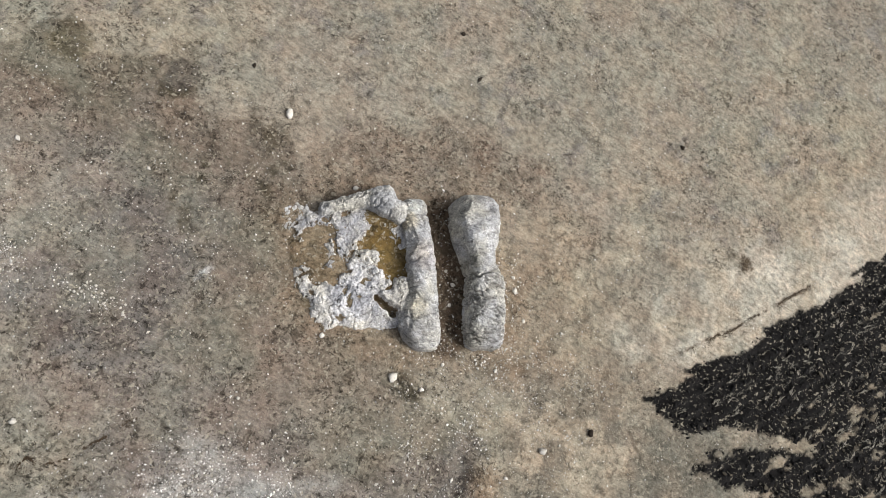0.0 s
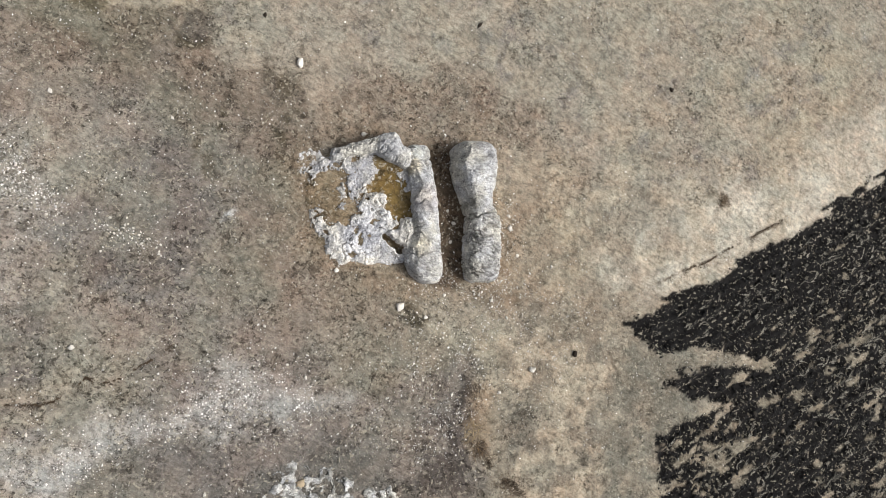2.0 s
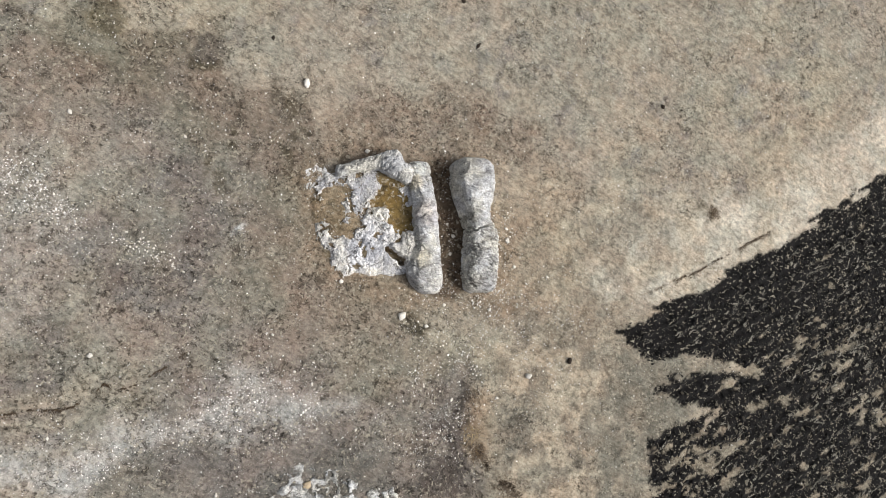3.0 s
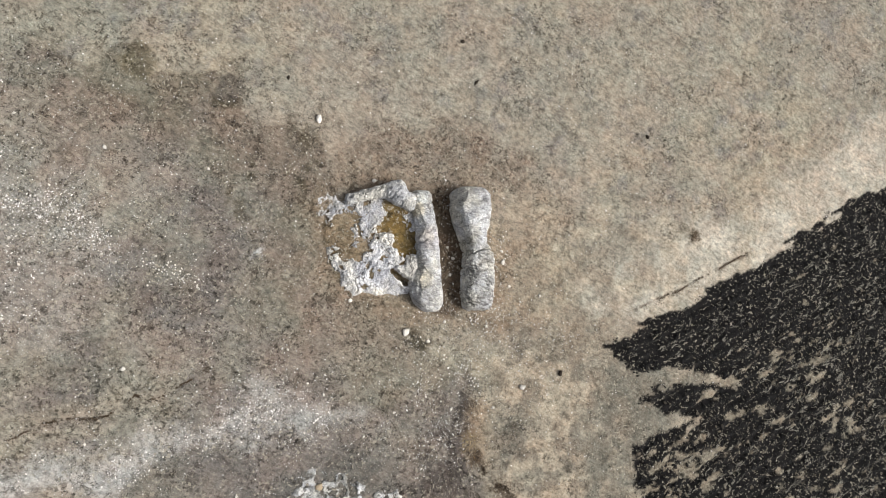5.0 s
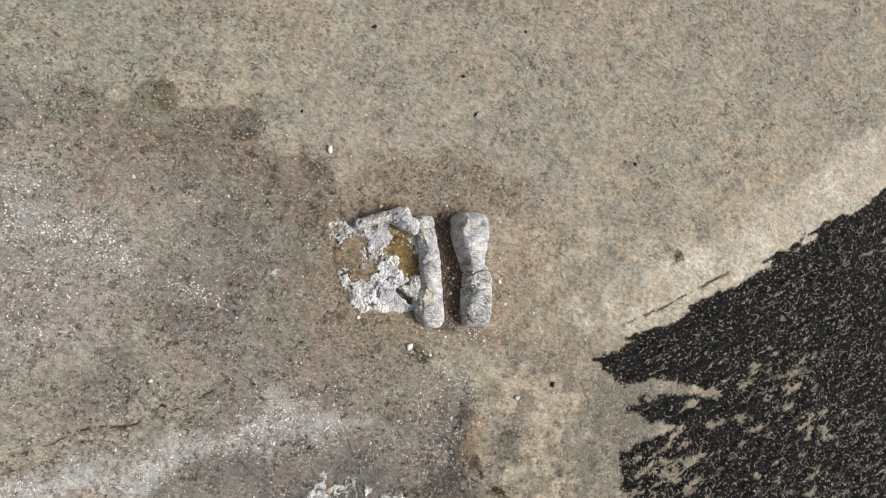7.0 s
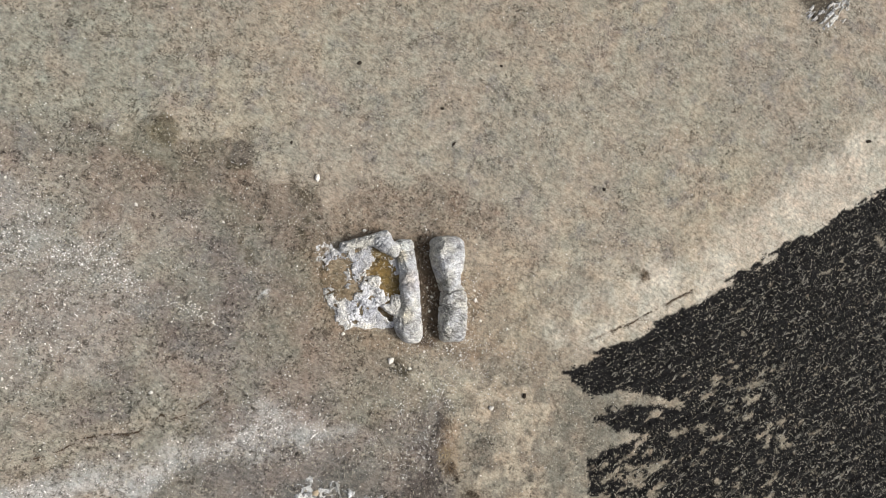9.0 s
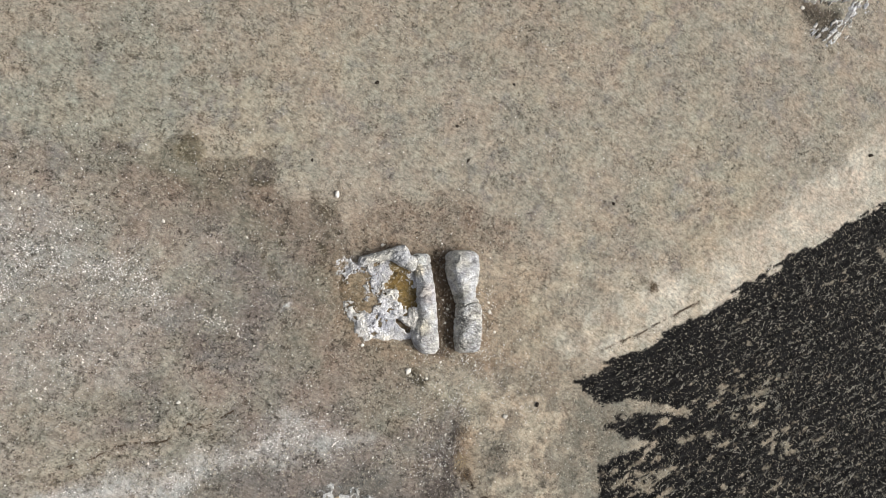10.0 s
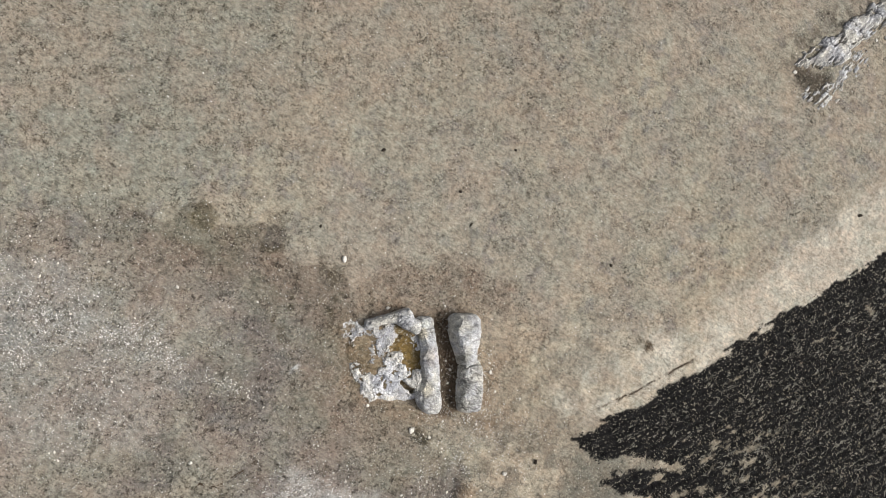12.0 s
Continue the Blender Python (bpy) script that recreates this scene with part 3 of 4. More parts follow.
# the lone block
block = tagged(new("limestone_block"), "long grey weathered limestone block cracked across its waist", "rock")
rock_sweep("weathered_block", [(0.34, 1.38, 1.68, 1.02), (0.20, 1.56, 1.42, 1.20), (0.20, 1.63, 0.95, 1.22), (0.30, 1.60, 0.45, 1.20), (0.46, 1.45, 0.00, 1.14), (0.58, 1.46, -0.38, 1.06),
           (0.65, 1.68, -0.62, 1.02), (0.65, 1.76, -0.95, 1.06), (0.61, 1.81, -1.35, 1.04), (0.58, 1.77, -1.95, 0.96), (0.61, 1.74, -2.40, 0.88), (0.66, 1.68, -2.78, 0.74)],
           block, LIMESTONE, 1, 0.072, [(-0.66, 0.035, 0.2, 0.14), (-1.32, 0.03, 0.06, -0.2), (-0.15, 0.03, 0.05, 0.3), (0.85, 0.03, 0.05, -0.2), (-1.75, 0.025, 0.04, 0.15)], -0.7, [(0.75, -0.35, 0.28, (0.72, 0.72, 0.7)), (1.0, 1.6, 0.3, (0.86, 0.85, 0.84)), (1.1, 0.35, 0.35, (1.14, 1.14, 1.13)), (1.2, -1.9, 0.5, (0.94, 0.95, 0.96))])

# the outcrop: a ridge, an arm that bends west from its head, and a broken crust round two hollows full of mossy soil
outcrop = tagged(new("limestone_outcrop"), "pale grey pitted limestone outcrop broken open over brown mossy soil", "rock")
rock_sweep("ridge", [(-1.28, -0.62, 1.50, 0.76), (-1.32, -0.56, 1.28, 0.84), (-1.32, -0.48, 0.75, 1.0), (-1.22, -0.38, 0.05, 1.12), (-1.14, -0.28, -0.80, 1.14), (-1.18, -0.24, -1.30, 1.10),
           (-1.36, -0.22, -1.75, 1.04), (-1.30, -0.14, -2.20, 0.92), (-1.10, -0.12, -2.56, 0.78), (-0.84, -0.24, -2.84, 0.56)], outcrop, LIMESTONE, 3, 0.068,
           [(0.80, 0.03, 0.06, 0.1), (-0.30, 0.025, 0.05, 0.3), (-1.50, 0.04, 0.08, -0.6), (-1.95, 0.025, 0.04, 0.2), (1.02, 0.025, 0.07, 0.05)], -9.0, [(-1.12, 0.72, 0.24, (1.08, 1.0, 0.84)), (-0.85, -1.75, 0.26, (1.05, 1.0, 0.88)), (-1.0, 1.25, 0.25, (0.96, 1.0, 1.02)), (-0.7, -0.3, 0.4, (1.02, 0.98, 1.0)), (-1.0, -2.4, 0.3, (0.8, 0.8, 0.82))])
ARM = [(-3.66, 1.0), (-3.6, 1.30), (-3.12, 1.44), (-2.5, 1.62), (-2.18, 1.78), (-1.7, 1.85), (-1.5, 1.7), (-1.4, 1.46), (-0.95, 1.38), (-0.95, 0.75), (-1.2, 0.66), (-1.4, 0.64), (-1.64, 0.74), (-1.97, 0.89), (-2.21, 1.1),
       (-2.46, 1.17), (-2.7, 1.14), (-3.1, 1.02), (-3.48, 0.9)]
BED = [(-4.6, 0.3), (-4.3, 0.85), (-3.6, 1.15), (-2.6, 1.3), (-1.3, 1.3), (-0.9, 0.5), (-0.9, -1.9), (-1.5, -2.0), (-2.4, -2.0), (-3.3, -2.0), (-3.9, -1.5), (-4.4, -0.6)]
PIT_EAST = [(-2.33, 0.87), (-1.81, 0.98), (-1.27, 0.47), (-1.11, -0.14), (-0.91, -0.66), (-1.47, -1.06), (-1.77, -0.92), (-2.0, -0.49), (-2.04, -0.19), (-2.38, -0.13), (-2.53, 0.17), (-2.43, 0.52)]


def cavity(x, y):
    """Metres from the cleft between the crust and the ridge's shoulder."""
    k = np.clip(((x + 1.95) * 0.5 - (y + 1.43) * 0.38) / (0.5 ** 2 + 0.38 ** 2), 0, 1)
    return np.hypot(x + 1.95 - 0.5 * k, y + 1.43 + 0.38 * k) + 0.12 * (fbm(x, y, 0.2, 4, 57) - 0.5)


def bed(x, y):
    """The soil behind the ridge: a ramp that rises east to the stones."""
    edge = soft(inside(x + (fbm(x, y, 0.6, 3, 30) - 0.5) * 0.6, y, BED) - 0.05, 0.9)
    return -0.07 + edge * (0.10 + 0.62 * np.clip((x + 4.5) / 3.4, 0, 1)) + 0.05 * (fbm(x, y, 0.4, 4, 31) - 0.5) - 0.12 * soft(inside(x, y, PIT_EAST) - 0.1, 0.4) - 0.4 * soft(0.09 - cavity(x, y), 0.08)


def bed_colour(x, y):
    c = mix(at_ground(TINT, x, y), np.array((*lin(160, 142, 116), 0.2)), 0.8 * soft(inside(x + (fbm(x, y, 0.6, 4, 30) - 0.5) * 0.8, y, BED) - 0.15, 0.7))
    c = mix(c, np.array((*lin(126, 106, 66), 0.1)), soft(inside(x, y, PIT_EAST) + 0.15, 0.5))
    return mix(c, np.array((*lin(104, 92, 70), 0.4)), 0.5 * soft(fbm(x, y, 0.35, 4, 32) - 0.52, 0.2))


CRUST_PLANS = []
HOLES = [(-2.3, -1.0, 0.12, 0.05), (-2.38, -1.42, 0.08, 0.08), (-2.72, -1.5, 0.07, 0.16), (-2.85, -1.95, 0.12, 0.06), (-3.62, -1.0, 0.1, 0.05), (-2.85, -1.15, 0.1, 0.12)]


def crust_piece(plan, top, seed, bright=0.5, holes=0.0, grow=0.07):
    """A slab of crust on the soil: a lace of white rims and greyer hollows, eaten through in places, thin at its ragged border."""
    def fields(x, y):
        wx, wy = x + (fbm(x, y, 0.3, 6, seed) - 0.5) * 0.42, y + (fbm(x, y, 0.3, 6, seed + 5) - 0.5) * 0.42
        deep = inside(wx, wy, plan) + 0.06
        lace = fbm(x, y, 0.26, 6, seed + 10)
        keep = deep + grow - 0.3 * soft(lace - 0.69 + holes, 0.05) * soft(0.25 - deep, 0.3) - 0.2 * soft(fbm(x, y, 0.17, 4, seed + 12) - 0.8 + holes, 0.04)
        for hx, hy, rx, ry in HOLES:
            keep = np.minimum(keep, (np.hypot((wx - hx) / rx, (wy - hy) / ry) - 1) * min(rx, ry))
        keep = np.minimum(keep, cavity(x, y) - 0.1)
        vein = np.exp(-((fbm(x, y, 0.5, 5, seed + 30) - 0.5) / 0.011) ** 2)
        lumpy = fbm(x, y, 0.34, 6, seed + 20)
        return keep, vein, lumpy

    def height(x, y):
        keep, vein, lumpy = fields(x, y)
        rough = 0.2 * (lumpy - 0.5) + 0.05 * (fbm(x, y, 0.06, 2, seed + 25) - 0.5) - 0.07 * vein
        return bed(x, y) + np.where(keep > 0, np.maximum(top + rough, 0.02) * np.clip(keep / 0.06, 0, 1) ** 0.6, np.clip(keep * 3, -0.25, 0)) - 0.012

    def colour(x, y):
        keep, vein, lumpy = fields(x, y)
        white = np.clip(bright + 2.4 * (lumpy - 0.5) + 0.9 * (fbm(x, y, 0.1, 4, seed + 35) - 0.5), 0, 1)
        c = mix(np.broadcast_to(np.array((0.66, 0.66, 0.675)), (*x.shape, 3)), np.array((1.1, 1.09, 1.07)), white)
        return mix(c, np.array((0.27, 0.23, 0.18)), 0.7 * vein)

    CRUST_PLANS.append(plan)
    xs, ys = [p[0] for p in plan], [p[1] for p in plan]
    rock_sheet("crust_slab", min(xs) - 0.25, max(xs) + 0.25, min(ys) - 0.25, max(ys) + 0.25, height, outcrop, CRUST, 0.016, colour)


rock_sheet("mossy_soil", -5.0, -0.8, -2.4, 1.5, bed, outcrop, MOSS, 0.04, bed_colour)
crust_piece([(-4.52, 0.98), (-4.34, 1.14), (-3.95, 1.19), (-3.78, 1.0), (-3.85, 0.77), (-4.13, 0.72), (-4.19, 0.55), (-4.2, 0.22), (-4.33, 0.49), (-4.53, 0.56)], 0.08, 100, 0.5, 0.03)
crust_piece([(-3.85, 0.95), (-3.5, 1.1), (-3.2, 0.98), (-3.3, 0.78), (-3.6, 0.82)], 0.06, 130, 0.4, 0.1)
crust_piece([(-3.5, 0.92), (-3.24, 1.04), (-2.45, 1.16), (-2.22, 0.72), (-2.37, 0.46), (-2.62, -0.05), (-2.82, -0.37), (-3.04, -0.25), (-3.18, -0.1), (-3.27, -0.6), (-3.36, -0.5), (-3.3, -0.08), (-3.34, 0.1), (-3.11, 0.34), (-3.04, 0.59), (-3.23, 0.74)], 0.06, 160, 0.2, 0.04, -0.02)
crust_piece([(-2.57, -0.2), (-2.34, -0.22), (-2.05, -0.26), (-2.07, -0.69), (-1.74, -0.98), (-1.87, -1.18), (-2.24, -1.24), (-2.72, -1.2), (-2.9, -1.04), (-2.71, -0.71), (-2.67, -0.42)], 0.13, 190, 0.95, -0.02)
crust_piece([(-4.2, -0.70), (-3.94, -0.66), (-3.63, -0.79), (-3.66, -1.04), (-3.39, -1.11), (-3.0, -1.1), (-2.69, -1.28), (-2.38, -1.2), (-1.98, -1.42), (-1.42, -1.80), (-1.36, -2.08), (-1.73, -2.11), (-2.2, -2.06), (-2.58, -2.15), (-2.97, -1.99), (-3.34, -2.22), (-3.6, -1.97), (-3.69, -1.51), (-4.01, -1.14)], 0.08, 220, 0.55)
crust_piece([(-1.81, -1.34), (-1.48, -1.20), (-1.44, -1.03), (-1.04, -0.93), (-0.82, -1.31), (-0.76, -1.7), (-1.39, -1.82), (-1.38, -1.66), (-1.63, -1.5)], 0.16, 250, 0.65, -0.06)
crust_piece([(-1.6, 0.55), (-1.3, 0.62), (-1.2, 0.2), (-1.3, 0.12), (-1.42, 0.38), (-1.66, 0.42)], 0.05, 280, 0.4, 0.1)


def arm(x, y):
    best = inside(x, y, ARM) + (fbm(x, y, 0.3, 5, 41) - 0.5) * 0.16
    rise = 0.46 + 0.50 * np.clip((x + 3.5) / 1.9, 0, 1) - 0.1 * np.clip((x + 1.75) / 0.5, 0, 1)
    body = rise * (0.72 * np.clip(best / 0.07, 0, 1) ** 0.5 + 0.28 * np.clip(best / 0.3, 0, 1) ** 0.7)
    crack = 0.06 * np.exp(-((fbm(x, y, 0.6, 4, 43) - 0.5) / 0.014) ** 2) + 0.07 * soft(fbm(x, y, 0.12, 3, 44) - 0.64, 0.08)
    return np.where(best > 0, body + 0.12 * (fbm(x, y, 0.35, 5, 42) - 0.5) + 0.06 * (fbm(x, y, 0.06, 2, 45) - 0.5) - crack, -0.1)


rock_sheet("bent_arm", -3.95, -0.85, 0.5, 1.95, arm, outcrop, LIMESTONE, 0.018)

# the far outcrop: a long fissured ledge, and a broken fringe of it on the other side of an earthy hollow
LEDGE = [(18.7, 15.1), (19.6, 15.7), (20.6, 16.4), (21.6, 17.1), (22.6, 18.1), (23.3, 18.5), (24.4, 19.3), (25.4, 20.0), (26.6, 20.2), (25.8, 18.8), (24.5, 17.5), (23.2, 16.7), (22.2, 15.9), (21.5, 15.3), (20.7, 15.0), (20.2, 15.2), (19.3, 15.0)]
FRINGE = [(24.3, 17.0), (23.8, 15.9), (22.9, 14.8), (22.2, 14.2), (21.9, 13.4), (21.0, 13.0), (19.7, 12.9), (19.4, 13.4), (20.2, 14.0), (20.9, 14.3), (21.3, 14.6), (21.5, 15.1), (22.2, 15.9), (23.3, 16.8)]


def ribbed(name, x0, x1, y0, y1, plan, tall, ragged, gaps, seed):
    """A ledge ribbed along its length, cracked, eaten into at its rims, tinted darker in its furrows, cracks and rims.
    """
    def fields(x, y):
        u, v = (x + y) * 0.7071, (y - x) * 0.7071
        w = (fbm(u / 2.5, v, 0.35, 5, seed) - 0.5) * ragged + (fbm(x, y, 0.22, 4, seed + 25) - 0.5) * 0.3
        keep = inside(x - w, y + w, plan) - gaps * soft(fbm(u / 3, v, 0.3, 5, seed + 5) - 0.5, 0.1) - 0.4 * soft(fbm(u / 3.5, v, 0.17, 5, seed + 30) - 0.74 + 0.75 * gaps, 0.05)
        cracks = np.exp(-((fbm(x, y, 1.5, 5, seed + 20) - 0.5) / 0.009) ** 2)
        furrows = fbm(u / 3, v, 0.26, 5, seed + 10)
        return keep, cracks, furrows

    def height(x, y):
        keep, cracks, furrows = fields(x, y)
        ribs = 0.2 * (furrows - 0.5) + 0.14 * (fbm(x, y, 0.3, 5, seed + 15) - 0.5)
        return np.where(keep > 0, np.maximum((tall + ribs) * np.clip(keep / 0.2, 0, 1) ** 0.7 - 0.2 * cracks, -0.02), np.clip(keep, -0.3, 0)) - 0.02

    def colour(x, y):
        keep, cracks, furrows = fields(x, y)
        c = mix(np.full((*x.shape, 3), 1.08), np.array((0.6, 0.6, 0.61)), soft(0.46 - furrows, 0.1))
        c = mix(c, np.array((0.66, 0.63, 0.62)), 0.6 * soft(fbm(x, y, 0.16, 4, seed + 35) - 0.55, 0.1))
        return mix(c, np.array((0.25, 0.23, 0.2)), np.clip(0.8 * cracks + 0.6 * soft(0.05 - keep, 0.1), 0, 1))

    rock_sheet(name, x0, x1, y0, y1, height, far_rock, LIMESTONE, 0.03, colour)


far_rock = tagged(new("limestone_ledge"), "low fissured grey limestone ledge beside a dark earthy hollow", "rock")
ribbed("fissured_ledge", 18.2, 27.4, 14.4, 21.0, LEDGE, 0.2, 0.7, 0.08, 51)
ribbed("broken_fringe", 19.2, 24.3, 12.7, 17.0, FRINGE, 0.06, 0.9, 0.3, 81)

# a flush patch of bedrock
SLAB = [(-6.2, -8.75), (-5.1, -8.5), (-3.8, -8.6), (-2.5, -8.9), (-1.5, -9.3), (-1.4, -9.95), (-5.5, -9.95)]


def slab_fields(x, y):
    wx, wy = x + (fbm(x, y, 0.6, 6, 61) - 0.5) * 1.1, y + (fbm(x, y, 0.6, 6, 62) - 0.5) * 1.1
    rim = inside(wx, wy, SLAB)
    lace = fbm(x, y, 0.3, 6, 63)
    keep = rim + 0.15 - 0.5 * soft(lace - 0.6 + 0.1 * soft(0.3 - rim, 0.5), 0.08) - 0.3 * soft(fbm(x, y, 0.13, 4, 66) - 0.68, 0.06)
    return keep, lace


def slab_top(x, y):
    keep, lace = slab_fields(x, y)
    return np.where(keep > 0, (0.05 + 0.16 * (fbm(x, y, 0.25, 6, 64) - 0.5)) * np.clip(keep / 0.06, 0, 1), np.clip(keep, -0.2, 0)) - 0.03


def slab_colour(x, y):
    keep, lace = slab_fields(x, y)
    c = mix(np.full((*x.shape, 3), 1.1), np.array((0.5, 0.5, 0.49)), soft(0.5 - fbm(x, y, 0.14, 5, 67) + 0.6 * (lace - 0.45), 0.14))
    return mix(c, np.array((0.3, 0.29, 0.26)), 0.7 * np.exp(-((fbm(x, y, 0.6, 5, 68) - 0.5) / 0.014) ** 2))


bedrock = tagged(new("bedrock_patch"), "flush patch of crumbling whitish limestone bedrock in grey turf", "rock")
rock_sheet("crumbling_bedrock", -6.8, -1.0, -10.2, -7.9, slab_top, bedrock, LICHEN, 0.02, slab_colour)


# ---- single stones and clods ----
def lump_mesh(name, seed, rough, mat, detail=2):
    bm = bmesh.new()
    bmesh.ops.create_icosphere(bm, subdivisions=detail, radius=0.5)
    off = Vector((seed * 3.7, seed * 1.9, seed))
    for v in bm.verts:
        d = 1 + rough * noise.fractal(v.co * 2.2 + off, 0.9, 2.0, 3)
        v.co *= d
        v.co.z = max(v.co.z, -0.3)
    me = bpy.data.meshes.new(name)
    bm.to_mesh(me)
    bm.free()
    me.polygons.foreach_set("use_smooth", [True] * len(me.polygons))
    me.materials.append(mat)
    return me


def lumps(name, places, mat, label, category, group, rough=0.5):
    meshes = [lump_mesh(name, s, rough, mat) for s in range(4)]
    for n, (x, y, length, width) in enumerate(places):
        ob = new(name, meshes[n % 4])
        z = float(at_ground(HEIGHT, x, y))
        ob.matrix_world = pose(x, y, z + 0.16 * width, 0, 0, 53 * n % 180) @ Matrix.Diagonal((length, width, 0.65 * width, 1))
        tagged(ob, label, category, group)


lumps("white_stone", [(-4.6, 4.0, 0.2, 0.3), (-1.42, -3.55, 0.28, 0.24), (2.92, -5.6, 0.2, 0.24), (-1.75, -2.15, 0.2, 0.17), (-3.4, -2.45, 0.15, 0.13), (2.2, -1.0, 0.2, 0.15),
      (2.18, -0.6, 0.14, 0.1), (-0.6, -3.9, 0.13, 0.1), (0.0, -3.2, 0.12, 0.1), (-11.6, 2.6, 0.17, 0.13), (-10.7, -4.7, 0.17, 0.15), (-2.6, 1.85, 0.16, 0.14), (2.45, -1.9, 0.12, 0.1),
      (0.3, -0.9, 0.14, 0.12), (0.1, -0.5, 0.1, 0.1), (0.2, -1.5, 0.12, 0.1), (25.0, 17.3, 0.3, 0.25), (19.0, 14.8, 0.25, 0.2), (24.3, 17.1, 0.2, 0.16)],
      STONE, "small chalky white stone lying loose on the ground", "stone", "loose white stones")
dice = np.random.RandomState(17)
sown = np.stack((dice.uniform(-18, 4, 5200), dice.uniform(-9.5, 8, 5200)), 1)
sown = sown[dice.rand(5200) < 0.16 * np.clip(at_ground(GRAVEL, sown[:, 0], sown[:, 1]), 0, 2) * (inside(sown[:, 0], sown[:, 1], HALO) < 0)]
lumps("limestone_chip", [(x, y, 0.05 + 0.08 * a ** 3, 0.04 + 0.05 * a ** 2) for (x, y), a in zip(sown, dice.rand(len(sown)))], STONE, "pale angular limestone chip lying among gravel", "stone", "limestone chips", 0.8)
ROW_OF_CHIPS = np.array([(-9.6, -1.15), (-9.1, -1.5), (-8.6, -1.8), (-7.9, -2.7)])
along = np.sort(dice.rand(22) ** 1.3) * 3
lumps("limestone_chip", [(np.interp(k, range(4), ROW_OF_CHIPS[:, 0]) + dice.normal(0, 0.1), np.interp(k, range(4), ROW_OF_CHIPS[:, 1]) + dice.normal(0, 0.1), dice.uniform(0.05, 0.1), dice.uniform(0.04, 0.07)) for k in along],
      STONE, "white limestone chip in a loose row on turf", "stone", "limestone chips", 0.8)
lumps("tan_stone", [(-4.35, -8.77, 0.26, 0.2)], TAN, "tan sandstone lump lying on whitish bedrock", "stone", "loose white stones", 0.95)
lumps("dark_clod", [(0.7, 7.35, 0.16, 0.13), (1.22, 5.8, 0.24, 0.1), (8.28, 4.1, 0.17, 0.15), (4.4, -5.1, 0.15, 0.22), (-2.95, 9.1, 0.22, 0.14), (-5.7, 5.45, 0.16, 0.1), (3.4, 9.5, 0.14, 0.12), (22.7, 7.2, 0.3, 0.15)],
      DUNG, "dark brown crumbly clod lying on the dry grass", "clod", "dark clods")

# ---- what nobody could count: gravel, clods, grass, straw ----
rng = np.random.RandomState(7)


def scatter(n, density):
    """Places in the dense part of the ground, kept in proportion to a grid of 0 to 1."""
    x, y = rng.uniform(X0 + 0.2, X1 - 0.2, n), rng.uniform(Y0 + 0.2, Y1 - 0.2, n)
    keep = rng.rand(n) < at_ground(density, x, y)
    return x[keep], y[keep]


ICO = bmesh.new()
bmesh.ops.create_icosphere(ICO, subdivisions=1, radius=0.5)
LUMP_V = np.array([v.co[:] for v in ICO.verts])
LUMP_F = np.array([[v.index for v in f.verts] for f in ICO.faces])
ICO.free()


OCTA_V = np.array([(0.5, 0, 0), (0, 0.5, 0), (-0.5, 0, 0), (0, -0.5, 0), (0, 0, 0.5)])
OCTA_F = np.array([(0, 1, 4), (1, 2, 4), (2, 3, 4), (3, 0, 4)])


def many_lumps(name, x, y, size, mat, colour, flat, sink, base=None, chips=False, smooth=False):
    """Rounded lumps, or sharp little chips that lie on the ground."""
    n = len(x)
    ICO_V, ICO_F = (OCTA_V, OCTA_F) if chips else (LUMP_V, LUMP_F)
    a = rng.rand(n) * 6.283
    v = ICO_V[None] * (1 + 0.55 * (rng.rand(n, len(ICO_V), 1) - 0.5)) * size[:, None, :]
    v[..., 2] *= flat
    ca, sa = np.cos(a)[:, None], np.sin(a)[:, None]
    p = np.stack((v[..., 0] * ca - v[..., 1] * sa + x[:, None], v[..., 0] * sa + v[..., 1] * ca + y[:, None],
                  v[..., 2] + (at_ground(HEIGHT, x, y) if base is None else base)[:, None] + (size[:, 2] * sink)[:, None]), -1)
    f = (ICO_F[None] + (np.arange(n) * len(ICO_V))[:, None, None]).reshape(-1, 3)
    c = None if colour is None else np.repeat(colour, len(ICO_V), 0)
    return link_mesh(name, p.reshape(-1, 3), f, mat, c, smooth=smooth)


def blades(name, x, y, length, width, heading, lift, colour, mat):
    """Single tapering blades that lean over from their foot."""
    n = len(x)
    z = at_ground(HEIGHT, x, y)
    c, s = np.cos(heading), np.sin(heading)
    foot = np.stack((x, y, z), -1)
    side = np.stack((-s, c, np.zeros(n)), -1) * (width / 2)[:, None]
    tip = foot + np.stack((c * np.cos(lift), s * np.cos(lift), np.sin(lift)), -1) * length[:, None]
    foot[:, 2] -= 0.005
    p = np.stack((foot - side, foot + side, tip), 1).reshape(-1, 3)
    return link_mesh(name, p, np.arange(3 * n).reshape(n, 3), mat, np.repeat(colour, 3, 0), smooth=False)


stones_under = soft(inside(GX, GY, BED) - 0.3, 0.2) + soft(inside(GX, GY, [(0.4, 1.7), (1.6, 1.7), (1.7, -2.8), (0.4, -2.8)]), 0.1)
open_turf = np.clip(1 - TURNED - stones_under, 0, 1)

